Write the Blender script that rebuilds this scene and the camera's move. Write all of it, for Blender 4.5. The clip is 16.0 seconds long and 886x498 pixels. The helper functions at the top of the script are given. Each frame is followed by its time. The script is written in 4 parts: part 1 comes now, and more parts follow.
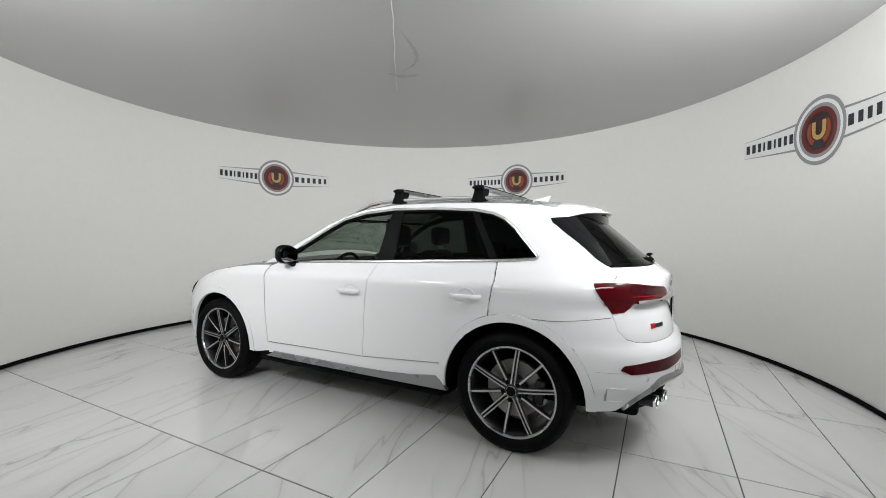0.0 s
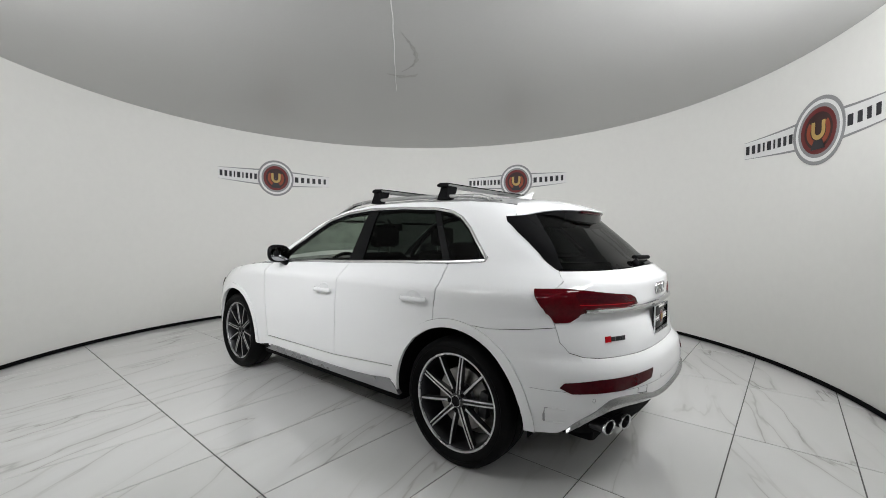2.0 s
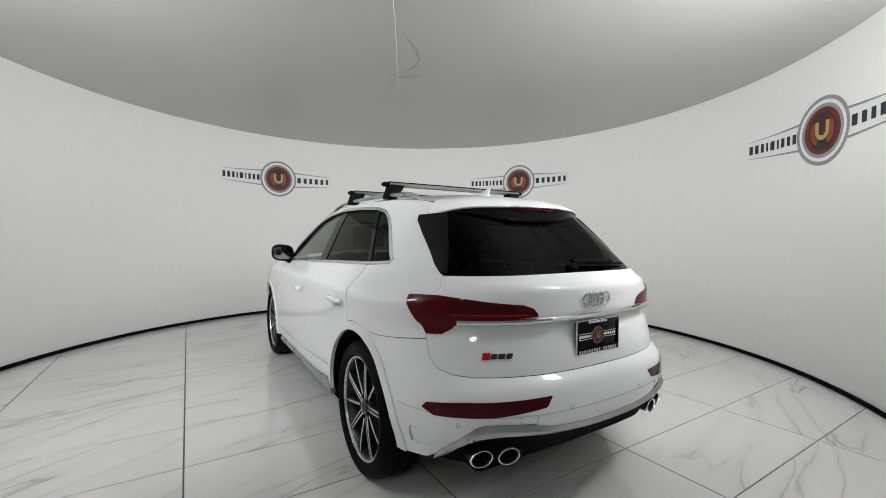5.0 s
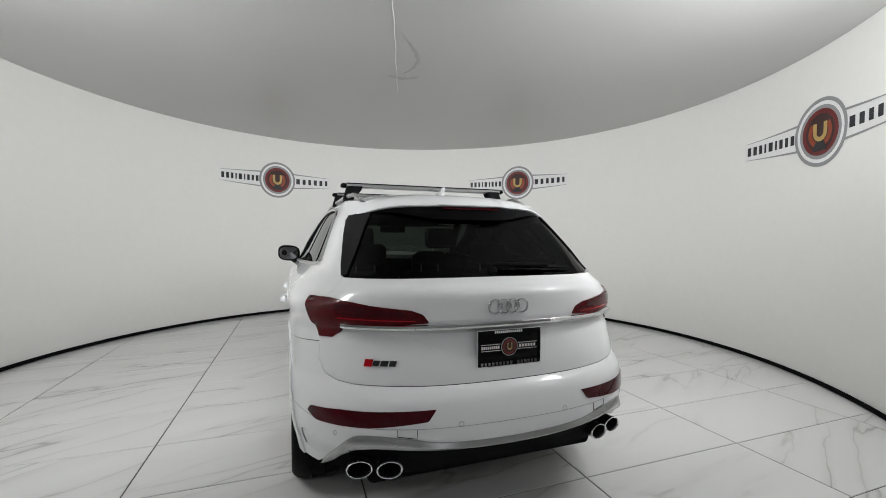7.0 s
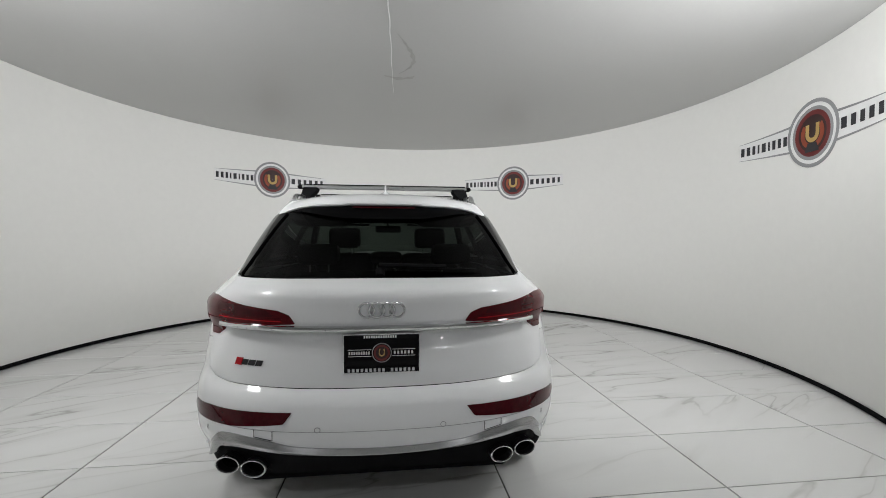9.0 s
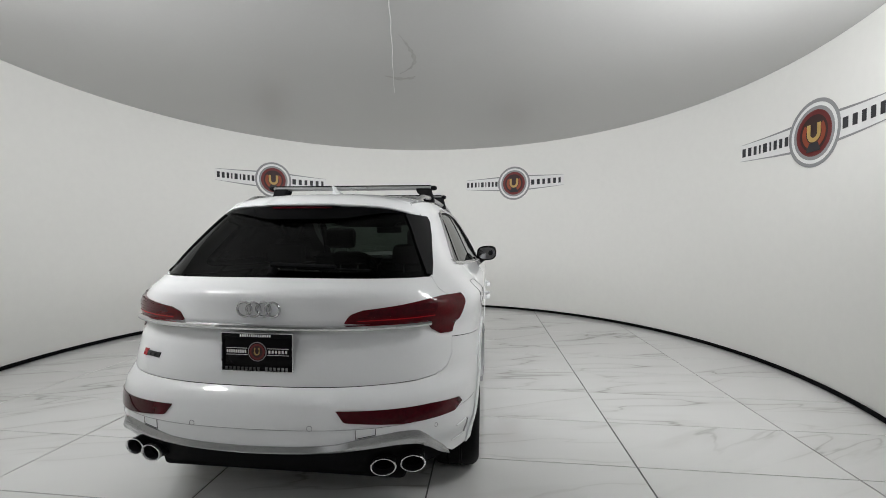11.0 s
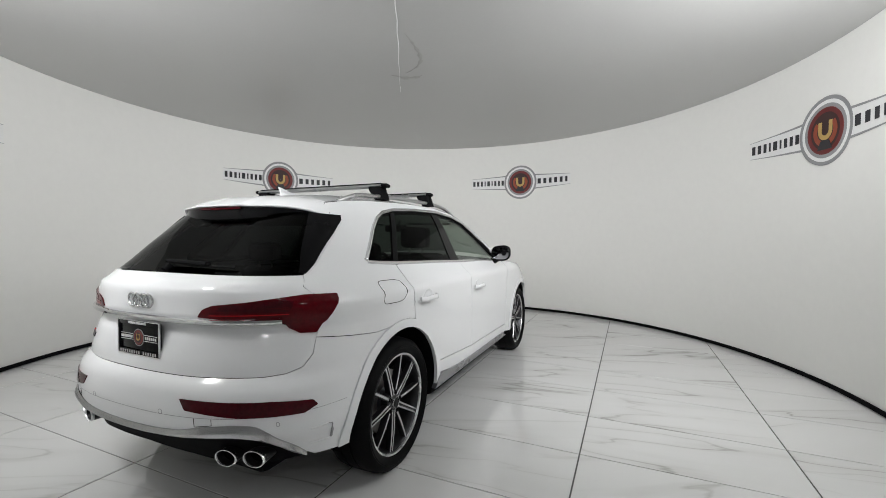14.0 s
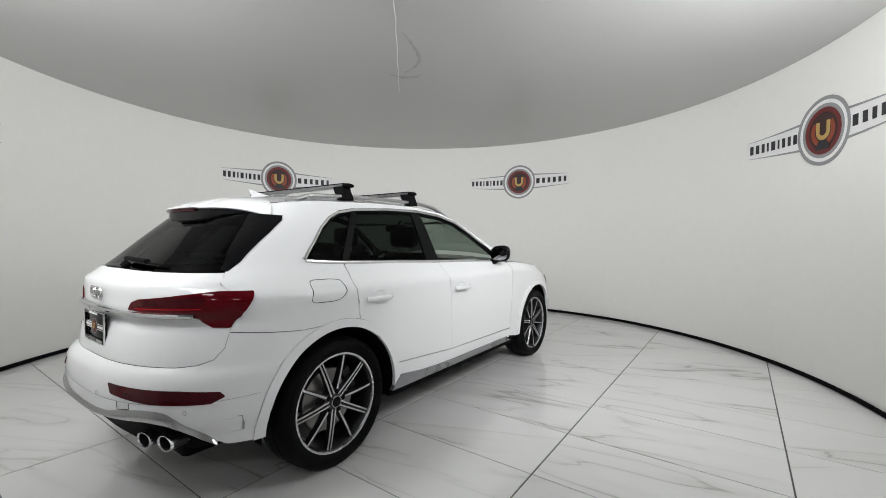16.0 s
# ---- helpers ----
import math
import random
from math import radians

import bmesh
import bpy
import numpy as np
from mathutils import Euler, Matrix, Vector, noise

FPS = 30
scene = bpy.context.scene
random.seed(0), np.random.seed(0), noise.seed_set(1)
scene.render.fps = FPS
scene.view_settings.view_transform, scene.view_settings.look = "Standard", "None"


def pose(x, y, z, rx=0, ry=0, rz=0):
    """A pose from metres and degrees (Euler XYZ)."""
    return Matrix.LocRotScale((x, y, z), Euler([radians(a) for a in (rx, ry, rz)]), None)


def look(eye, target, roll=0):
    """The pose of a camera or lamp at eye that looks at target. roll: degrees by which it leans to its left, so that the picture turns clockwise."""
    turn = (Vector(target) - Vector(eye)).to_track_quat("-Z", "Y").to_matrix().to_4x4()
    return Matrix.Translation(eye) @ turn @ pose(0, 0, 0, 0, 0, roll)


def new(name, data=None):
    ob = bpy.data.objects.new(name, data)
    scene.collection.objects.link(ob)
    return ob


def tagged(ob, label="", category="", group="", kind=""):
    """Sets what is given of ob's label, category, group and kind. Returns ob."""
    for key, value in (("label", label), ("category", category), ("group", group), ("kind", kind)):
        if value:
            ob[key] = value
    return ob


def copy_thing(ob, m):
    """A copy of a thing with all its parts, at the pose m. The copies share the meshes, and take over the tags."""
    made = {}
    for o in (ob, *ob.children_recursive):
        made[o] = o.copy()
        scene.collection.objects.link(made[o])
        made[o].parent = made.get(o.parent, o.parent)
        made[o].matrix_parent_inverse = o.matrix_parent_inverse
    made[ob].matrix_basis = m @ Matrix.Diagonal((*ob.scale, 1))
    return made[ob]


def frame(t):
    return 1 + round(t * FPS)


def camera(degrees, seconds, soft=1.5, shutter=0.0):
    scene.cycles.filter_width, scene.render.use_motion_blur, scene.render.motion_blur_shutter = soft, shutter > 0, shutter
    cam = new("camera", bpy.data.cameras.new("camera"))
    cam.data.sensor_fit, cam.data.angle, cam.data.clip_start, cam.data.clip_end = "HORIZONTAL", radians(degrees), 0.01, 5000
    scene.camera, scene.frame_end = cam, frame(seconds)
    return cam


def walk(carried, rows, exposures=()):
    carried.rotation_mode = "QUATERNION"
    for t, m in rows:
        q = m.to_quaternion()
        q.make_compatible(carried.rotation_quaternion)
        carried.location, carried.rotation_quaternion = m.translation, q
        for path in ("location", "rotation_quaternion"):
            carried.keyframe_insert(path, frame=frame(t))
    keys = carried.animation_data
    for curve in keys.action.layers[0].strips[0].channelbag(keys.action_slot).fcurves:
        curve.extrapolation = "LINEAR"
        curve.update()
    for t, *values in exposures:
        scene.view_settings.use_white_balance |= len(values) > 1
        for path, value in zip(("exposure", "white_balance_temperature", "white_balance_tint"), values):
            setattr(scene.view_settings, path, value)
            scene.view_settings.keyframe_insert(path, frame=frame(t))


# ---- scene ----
cam = camera(94.0, 16.0, soft=0.9)
EYE = Vector((0.0, -3.986, 1.307))
# seconds, heading and tilt of the camera in degrees: it stands in the doorway and sways a little
AIM = [(0.0, -6.20, -1.71), (0.5, -6.38, -1.69), (1.0, -6.37, -1.65), (1.5, -6.31, -1.66), (2.0, -6.24, -1.68), (2.5, -6.30, -1.65), (3.0, -6.41, -1.67), (3.5, -6.13, -1.64), (4.0, -5.91, -1.62), (6.5, -6.03, -1.52), (7.0, -6.07, -1.45), (7.5, -6.19, -1.42), (8.0, -6.45, -1.43), (8.5, -6.57, -1.44), (9.0, -6.66, -1.44), (11.5, -6.44, -1.41), (12.0, -6.29, -1.49), (12.5, -6.33, -1.53), (13.0, -6.07, -1.50), (13.5, -5.74, -1.50), (14.0, -5.70, -1.54), (14.5, -5.78, -1.51), (15.0, -5.71, -1.51), (15.5, -5.70, -1.57), (16.0, -5.87, -1.58)]


def aim(yaw, tilt):
    a, b = radians(yaw), radians(tilt)
    way = Vector((-math.sin(a) * math.cos(b), math.cos(a) * math.cos(b), math.sin(b)))
    return look(EYE, EYE + way, 0.22)


walk(cam, [(t, aim(a, b)) for t, a, b in AIM])

# seconds and turn of the turntable in degrees
TURN = [(0.0, 54.61), (0.5, 51.42), (1.0, 48.22), (1.5, 45.21), (2.0, 42.18), (2.5, 39.04), (3.0, 35.84), (3.5, 33.02), (4.0, 30.23), (6.5, 14.94), (7.0, 11.90), (7.5, 8.64), (8.0, 5.34), (8.5, 2.08), (9.0, -1.23), (11.5, -17.05), (12.0, -20.10), (12.5, -23.23), (13.0, -26.07), (13.5, -28.60), (14.0, -31.42), (14.5, -34.31), (15.0, -37.12), (15.5, -40.01), (16.0, -43.14)]
CAR_ON_TABLE = pose(-0.063, -0.029, 0, 0, 0, 1.53)

# ---- light ----
world = bpy.data.worlds.new("world")
scene.world = world
world.use_nodes = True
world.node_tree.nodes["Background"].inputs[0].default_value = (0.5, 0.5, 0.5, 1)
world.node_tree.nodes["Background"].inputs[1].default_value = 0.02
scene.view_settings.exposure = 0.0


def area_lamp(name, eye, target, w, h, power, colour=(1, 1, 1)):
    d = bpy.data.lights.new(name, "AREA")
    d.shape, d.size, d.size_y, d.energy, d.color = "RECTANGLE", w, h, power, colour
    ob = new(name, d)
    ob.matrix_world = look(eye, target)
    return ob


# bare studio lamps high on both sides of the doorway, uplights beside them that wash the ceiling,
# and two panels above the doorway that light the far wall
COOL = (0.965, 0.98, 1.0)
for lx, power in ((-2.4, 41), (2.4, 48)):
    d = bpy.data.lights.new("studio_lamp", "POINT")
    d.energy, d.shadow_soft_size, d.color = power, 0.20, COOL
    new("studio_lamp", d).location = (lx, -2.45, 2.75)
for lx, power in ((-2.55, 21), (2.55, 15)):
    area_lamp("uplight", (lx, -2.42, 2.25), (lx * 0.95, -1.1, 3.03), 0.5, 0.3, power, COOL).data.spread = radians(150)
for lx, power in ((-1.6, 35), (1.6, 40)):
    area_lamp("panel_light", (lx, -3.0, 2.35), (lx * 1.3, 4.0, 2.1), 1.0, 0.4, power, COOL).data.spread = radians(125)
# small unseen hall ceiling lights behind the doorway, guessed from glints, added as fill
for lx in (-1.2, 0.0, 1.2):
    area_lamp("hall_fill_light", (lx, -5.0, 2.47), (lx, -4.7, 0), 0.34, 0.10, 5.5, COOL)


# ---- materials ----
def material(name, colour, rough=0.5, metal=0.0, coat=0.0, bump=0.0, scale=40.0, vary=0.04, rvary=0.05, emit=0.0, spec=0.5):
    m = bpy.data.materials.new(name)
    m.use_nodes = True
    nt = m.node_tree
    b = nt.nodes["Principled BSDF"]
    b.inputs["Roughness"].default_value, b.inputs["Metallic"].default_value = rough, metal
    b.inputs["Coat Weight"].default_value, b.inputs["Coat Roughness"].default_value = coat, 0.025
    b.inputs["Specular IOR Level"].default_value = spec
    co = nt.nodes.new("ShaderNodeTexCoord")
    big, fine = nt.nodes.new("ShaderNodeTexNoise"), nt.nodes.new("ShaderNodeTexNoise")
    big.inputs["Scale"].default_value, fine.inputs["Scale"].default_value = scale * 0.06, scale
    big.inputs["Detail"].default_value = fine.inputs["Detail"].default_value = 4
    for n in (big, fine):
        nt.links.new(co.outputs["Object"], n.inputs["Vector"])
    mean = nt.nodes.new("ShaderNodeMath")
    mean.operation = "ADD"
    nt.links.new(big.outputs[0], mean.inputs[0])
    nt.links.new(fine.outputs[0], mean.inputs[1])
    ramp = nt.nodes.new("ShaderNodeMapRange")
    ramp.inputs[1].default_value, ramp.inputs[2].default_value = 0.6, 1.4
    nt.links.new(mean.outputs[0], ramp.inputs[0])
    mix = nt.nodes.new("ShaderNodeMix")
    mix.data_type = "RGBA"
    mix.inputs[6].default_value = (*[c * (1 - vary) for c in colour], 1)
    mix.inputs[7].default_value = (*[min(1, c * (1 + vary)) for c in colour], 1)
    nt.links.new(ramp.outputs[0], mix.inputs[0])
    nt.links.new(mix.outputs[2], b.inputs["Base Color"])
    rr = nt.nodes.new("ShaderNodeMapRange")
    rr.inputs[3].default_value, rr.inputs[4].default_value = max(0.0, rough - rvary), min(1.0, rough + rvary)
    nt.links.new(big.outputs[0], rr.inputs[0])
    nt.links.new(rr.outputs[0], b.inputs["Roughness"])
    if bump:
        bp = nt.nodes.new("ShaderNodeBump")
        bp.inputs["Strength"].default_value, bp.inputs["Distance"].default_value = bump, 0.002
        nt.links.new(fine.outputs[0], bp.inputs["Height"])
        nt.links.new(bp.outputs[0], b.inputs["Normal"])
    if emit:
        b.inputs["Emission Color"].default_value, b.inputs["Emission Strength"].default_value = (*colour, 1), emit
    return m


def glass(name, tint, ior=1.24, rough=0.0):
    m = bpy.data.materials.new(name)
    m.use_nodes = True
    nt = m.node_tree
    nt.nodes.remove(nt.nodes["Principled BSDF"])
    out = nt.nodes["Material Output"]
    tr, gl = nt.nodes.new("ShaderNodeBsdfTransparent"), nt.nodes.new("ShaderNodeBsdfGlossy")
    tr.inputs[0].default_value = (*tint, 1)
    gl.inputs["Roughness"].default_value = rough
    fr, mx = nt.nodes.new("ShaderNodeFresnel"), nt.nodes.new("ShaderNodeMixShader")
    fr.inputs[0].default_value = ior
    nt.links.new(fr.outputs[0], mx.inputs[0])
    nt.links.new(tr.outputs[0], mx.inputs[1])
    nt.links.new(gl.outputs[0], mx.inputs[2])
    nt.links.new(mx.outputs[0], out.inputs[0])
    return m


def marble(name):
    """Polished white porcelain with soft grey diagonal veins that differ from tile to tile."""
    m = bpy.data.materials.new(name)
    m.use_nodes = True
    nt = m.node_tree
    b = nt.nodes["Principled BSDF"]
    co, info = nt.nodes.new("ShaderNodeTexCoord"), nt.nodes.new("ShaderNodeObjectInfo")
    add, mp = nt.nodes.new("ShaderNodeVectorMath"), nt.nodes.new("ShaderNodeMapping")
    mul = nt.nodes.new("ShaderNodeMath")
    mul.operation = "MULTIPLY"
    mul.inputs[1].default_value = 57.0
    nt.links.new(info.outputs["Random"], mul.inputs[0])
    comb = nt.nodes.new("ShaderNodeCombineXYZ")
    nt.links.new(mul.outputs[0], comb.inputs[0])
    nt.links.new(mul.outputs[0], comb.inputs[1])
    nt.links.new(co.outputs["Object"], add.inputs[0])
    nt.links.new(comb.outputs[0], add.inputs[1])
    # veins run along the tile, at an angle that differs a little from tile to tile
    turn, ang = nt.nodes.new("ShaderNodeVectorRotate"), nt.nodes.new("ShaderNodeMapRange")
    turn.rotation_type = "Z_AXIS"
    ang.inputs[3].default_value, ang.inputs[4].default_value = radians(-34), radians(-4)
    nt.links.new(info.outputs["Random"], ang.inputs[0])
    nt.links.new(ang.outputs[0], turn.inputs["Angle"])
    nt.links.new(add.outputs[0], turn.inputs["Vector"])
    mp.inputs["Scale"].default_value = (0.40, 2.3, 1)
    nt.links.new(turn.outputs[0], mp.inputs[0])
    warp = nt.nodes.new("ShaderNodeTexNoise")
    warp.inputs["Scale"].default_value, warp.inputs["Detail"].default_value, warp.inputs["Roughness"].default_value = 1.25, 4, 0.42
    warp.inputs["Distortion"].default_value = 0.35
    nt.links.new(mp.outputs[0], warp.inputs["Vector"])
    ridge = nt.nodes.new("ShaderNodeMath")
    ridge.operation = "SUBTRACT"
    ridge.inputs[1].default_value = 0.5
    nt.links.new(warp.outputs[0], ridge.inputs[0])
    ab = nt.nodes.new("ShaderNodeMath")
    ab.operation = "ABSOLUTE"
    nt.links.new(ridge.outputs[0], ab.inputs[0])
    vein = nt.nodes.new("ShaderNodeMapRange")
    vein.inputs[1].default_value, vein.inputs[2].default_value, vein.inputs[3].default_value, vein.inputs[4].default_value = 0.0, 0.011, 0.78, 0.0
    nt.links.new(ab.outputs[0], vein.inputs[0])
    patchy = nt.nodes.new("ShaderNodeTexNoise")
    patchy.inputs["Scale"].default_value, patchy.inputs["Detail"].default_value = 1.1, 3
    nt.links.new(mp.outputs[0], patchy.inputs["Vector"])
    keep = nt.nodes.new("ShaderNodeMapRange")
    keep.inputs[1].default_value, keep.inputs[2].default_value = 0.42, 0.62
    nt.links.new(patchy.outputs[0], keep.inputs[0])
    both = nt.nodes.new("ShaderNodeMath")
    both.operation = "MULTIPLY"
    nt.links.new(vein.outputs[0], both.inputs[0])
    nt.links.new(keep.outputs[0], both.inputs[1])
    band = nt.nodes.new("ShaderNodeMapRange")
    band.inputs[1].default_value, band.inputs[2].default_value, band.inputs[3].default_value, band.inputs[4].default_value = 0.0, 0.06, 0.30, 0.0
    nt.links.new(ab.outputs[0], band.inputs[0])
    band2 = nt.nodes.new("ShaderNodeMath")
    band2.operation = "MULTIPLY_ADD"
    nt.links.new(band.outputs[0], band2.inputs[0])
    nt.links.new(keep.outputs[0], band2.inputs[1])
    nt.links.new(both.outputs[0], band2.inputs[2])
    soft = nt.nodes.new("ShaderNodeMix")
    soft.data_type = "RGBA"
    soft.inputs[6].default_value, soft.inputs[7].default_value = (0.74, 0.74, 0.73, 1), (0.64, 0.64, 0.63, 1)
    nt.links.new(patchy.outputs[0], soft.inputs[0])
    mix = nt.nodes.new("ShaderNodeMix")
    mix.data_type = "RGBA"
    mix.inputs[7].default_value = (0.42, 0.415, 0.395, 1)
    nt.links.new(band2.outputs[0], mix.inputs[0])
    nt.links.new(soft.outputs[2], mix.inputs[6])
    nt.links.new(mix.outputs[2], b.inputs["Base Color"])
    b.inputs["Roughness"].default_value = 0.025
    b.inputs["Specular IOR Level"].default_value = 0.65
    return m


WHITE = material("white_car_paint", (0.77, 0.775, 0.78), 0.55, 0, 1.0, vary=0.008, scale=60, spec=0.15)
WALL_PAINT = material("cream_wall_paint", (0.79, 0.785, 0.755), 0.72, bump=0.15, scale=220, vary=0.02)
CEIL_PAINT = material("grey_ceiling_sheet", (0.44, 0.44, 0.43), 0.33, bump=0.08, scale=30, vary=0.02)
MARBLE = marble("polished_marble_tile")
HALL = material("grey_hall_paint", (0.60, 0.60, 0.59), 0.7, scale=120)
BOUNCE_FLOOR = material("light_grey_bounce_floor", (0.55, 0.55, 0.54), 0.25, scale=40)
GROUT = material("dark_grout", (0.10, 0.10, 0.095), 0.9, scale=200)
BLACK = material("gloss_black_plastic", (0.005, 0.005, 0.0055), 0.10, scale=90, spec=0.12)
MATT = material("matt_black_plastic", (0.005, 0.005, 0.0055), 0.75, bump=0.2, scale=300, spec=0.06)
RUBBER = material("tyre_rubber", (0.0045, 0.0045, 0.0048), 0.55, bump=0.3, scale=160, spec=0.06)
CHROME = material("chrome", (0.62, 0.62, 0.63), 0.06, 1.0, vary=0.01, scale=20)
SILVER = material("brushed_silver_trim", (0.74, 0.74, 0.745), 0.24, 1.0, vary=0.04, scale=90)
DARK_SILVER = material("satin_dark_silver", (0.46, 0.46, 0.465), 0.26, 1.0, vary=0.04, scale=90)
POLISHED = material("polished_steel", (0.86, 0.86, 0.87), 0.27, 1.0, vary=0.03, scale=60)
ALU = material("matt_silver_paint", (0.30, 0.30, 0.31), 0.28, 0.9, vary=0.03, scale=80)
SATIN = material("satin_aluminium", (0.62, 0.62, 0.62), 0.28, 1.0, vary=0.03, scale=80)
GUNMETAL = material("dark_grey_alloy", (0.045, 0.045, 0.048), 0.35, 0.8, vary=0.05, scale=70)
MACHINED = material("machined_alloy", (0.58, 0.58, 0.59), 0.28, 1.0, vary=0.05, scale=120)
DISC = material("brake_disc_steel", (0.30, 0.29, 0.28), 0.4, 1.0, vary=0.1, scale=60)
RED = material("red_lamp_lens", (0.075, 0.0012, 0.004), 0.05, 0, 0.25, vary=0.35, scale=60, spec=0.12)
RED_DARK = material("dark_red_lamp_lens", (0.048, 0.001, 0.004), 0.08, 0, 0.3, vary=0.4, scale=60, spec=0.15)
RED_LIT = material("bright_red_lamp_bar", (0.42, 0.006, 0.012), 0.10, 0, 0.25, vary=0.05, scale=25, spec=0.12)
CABIN = material("black_leather", (0.005, 0.005, 0.0055), 0.6, bump=0.3, scale=160, spec=0.2)
HEADLINER = material("grey_headliner", (0.022, 0.022, 0.022), 0.95, scale=120, spec=0.1)
INK = material("dark_sign_print", (0.02, 0.02, 0.025), 0.45, scale=60)
SIGN_GREY = material("grey_sign_print", (0.27, 0.27, 0.275), 0.5, scale=60)
SIGN_WHITE = material("white_sign_print", (0.77, 0.77, 0.76), 0.45, scale=60)
SIGN_RED = material("deep_red_sign_print", (0.14, 0.016, 0.016), 0.45, vary=0.2, scale=14)
SIGN_DARK = material("maroon_sign_print", (0.035, 0.012, 0.012), 0.45, vary=0.2, scale=14)
SIGN_GOLD = material("gold_sign_print", (0.46, 0.31, 0.10), 0.45, vary=0.2, scale=14)
SIGN_ORANGE = material("orange_sign_print", (0.26, 0.05, 0.02), 0.45, vary=0.2, scale=14)
STAIN = material("brown_water_stain", (0.38, 0.375, 0.36), 0.5, vary=0.15, scale=30)
TINT_FRONT = glass("green_tinted_glass", (0.46, 0.52, 0.47))
TINT_REAR = glass("dark_privacy_glass", (0.05, 0.06, 0.054), 1.15)
MIRROR = material("mirror_glass", (0.28, 0.28, 0.29), 0.01, 1.0, vary=0.0)


# ---- mesh helpers ----
def mesh_of(name, bm, mat, sharp=35):
    me = bpy.data.meshes.new(name)
    bm.to_mesh(me)
    bm.free()
    me.materials.append(mat)
    for p in me.polygons:
        p.use_smooth = True
    me.set_sharp_from_angle(angle=radians(sharp))
    return me


def part(name, bm, mat, parent, label="", sharp=35):
    ob = new(name, mesh_of(name, bm, mat, sharp))
    ob.parent = parent
    if label:
        tagged(ob, label)
    return ob


def box(bm, c, size, m=Matrix(), bevel=0.0):
    r = bmesh.ops.create_cube(bm, size=1, matrix=m @ Matrix.Translation(c) @ Matrix.Diagonal((*size, 1)))
    if bevel:
        es = {e for v in r["verts"] for e in v.link_edges}
        bmesh.ops.bevel(bm, geom=list(es), offset=bevel, segments=2, affect="EDGES", profile=0.5)
    return bm


def revolve(bm, profile, steps, m=Matrix(), closed=False):
    """profile: (radius, along) pairs, turned about the x axis."""
    rings = []
    for i in range(steps):
        a = 2 * math.pi * i / steps
        rings.append([bm.verts.new(m @ Vector((h, r * math.cos(a), r * math.sin(a)))) for r, h in profile])
    n = len(profile)
    for i in range(steps):
        p, q = rings[i], rings[(i + 1) % steps]
        for k in range(n if closed else n - 1):
            bm.faces.new((p[k], p[(k + 1) % n], q[(k + 1) % n], q[k]))
    bmesh.ops.recalc_face_normals(bm, faces=bm.faces)
    return bm


def tube(bm, pts, r, sides=8, flat=1.0, closed=False, caps=True):
    """A rod of elliptic section along pts."""
    pts = [Vector(p) for p in pts]
    rings = []
    n = len(pts)
    for i, p in enumerate(pts):
        d = (pts[(i + 1) % n] - pts[i - 1]) if closed else (pts[min(i + 1, n - 1)] - pts[max(i - 1, 0)])
        d.normalize()
        u = d.cross(Vector((0, 0, 1)))
        u = u.normalized() if u.length > 1e-3 else Vector((1, 0, 0))
        w = u.cross(d)
        rings.append([bm.verts.new(p + u * r * math.cos(a) + w * r * flat * math.sin(a)) for a in [2 * math.pi * k / sides for k in range(sides)]])
    for i in range(n if closed else n - 1):
        a, b = rings[i], rings[(i + 1) % n]
        for k in range(sides):
            bm.faces.new((a[k], a[(k + 1) % sides], b[(k + 1) % sides], b[k]))
    if caps and not closed:
        bm.faces.new(rings[0][::-1])
        bm.faces.new(rings[-1])
    bmesh.ops.recalc_face_normals(bm, faces=bm.faces)
    return bm


def skin(bm, rows, close=False):
    """Quads over a grid of points."""
    g = [[bm.verts.new(p) for p in r] for r in rows]
    for i in range(len(g) - 1):
        for k in range(len(g[i]) - (0 if close else 1)):
            j = (k + 1) % len(g[i])
            bm.faces.new((g[i][k], g[i][j], g[i + 1][j], g[i + 1][k]))
    return g


# ---- room ----
RC, RR, RH = Vector((0.025, 0.266, 0)), 3.85, 3.03
GAP = 32.0  # half the doorway's angle, degrees


def on_wall(a, z, inset=0.0):
    """A point of the round wall; a: degrees clockwise from straight ahead."""
    a = radians(a)
    return RC + Vector(((RR - inset) * math.sin(a), (RR - inset) * math.cos(a), z))


def arc_wall(name, z0, z1, r0, r1, mat, a0, a1, steps=180):
    bm = bmesh.new()
    rows = []
    for i in range(steps + 1):
        a = radians(a0 + (a1 - a0) * i / steps)
        d = Vector((math.sin(a), math.cos(a), 0))
        rows.append([RC + d * r0 + Vector((0, 0, z0)), RC + d * r0 + Vector((0, 0, z1)), RC + d * r1 + Vector((0, 0, z1)), RC + d * r1 + Vector((0, 0, z0))])
    g = skin(bm, rows, True)
    bm.faces.new(g[0][::-1])
    bm.faces.new(g[-1])
    bmesh.ops.recalc_face_normals(bm, faces=bm.faces)
    return new(name, mesh_of(name, bm, mat))


wall = tagged(arc_wall("wall_round", 0.012, RH, RR, RR + 0.12, WALL_PAINT, -180 + GAP, 180 - GAP), "smooth cream painted curved studio wall round the turntable", "wall", kind="structure")
lintel = tagged(arc_wall("wall_lintel", 2.5, RH, RR, RR + 0.12, WALL_PAINT, 180 - GAP + 0.05, 180 + GAP - 0.05, 30), "cream painted wall above the wide doorway", "wall", kind="structure")
strip = tagged(arc_wall("baseboard", 0.008, 0.046, RR - 0.012, RR - 0.002, MATT, -180 + GAP, 180 - GAP), "black rubber base strip along the curved wall", "baseboard", kind="structure")

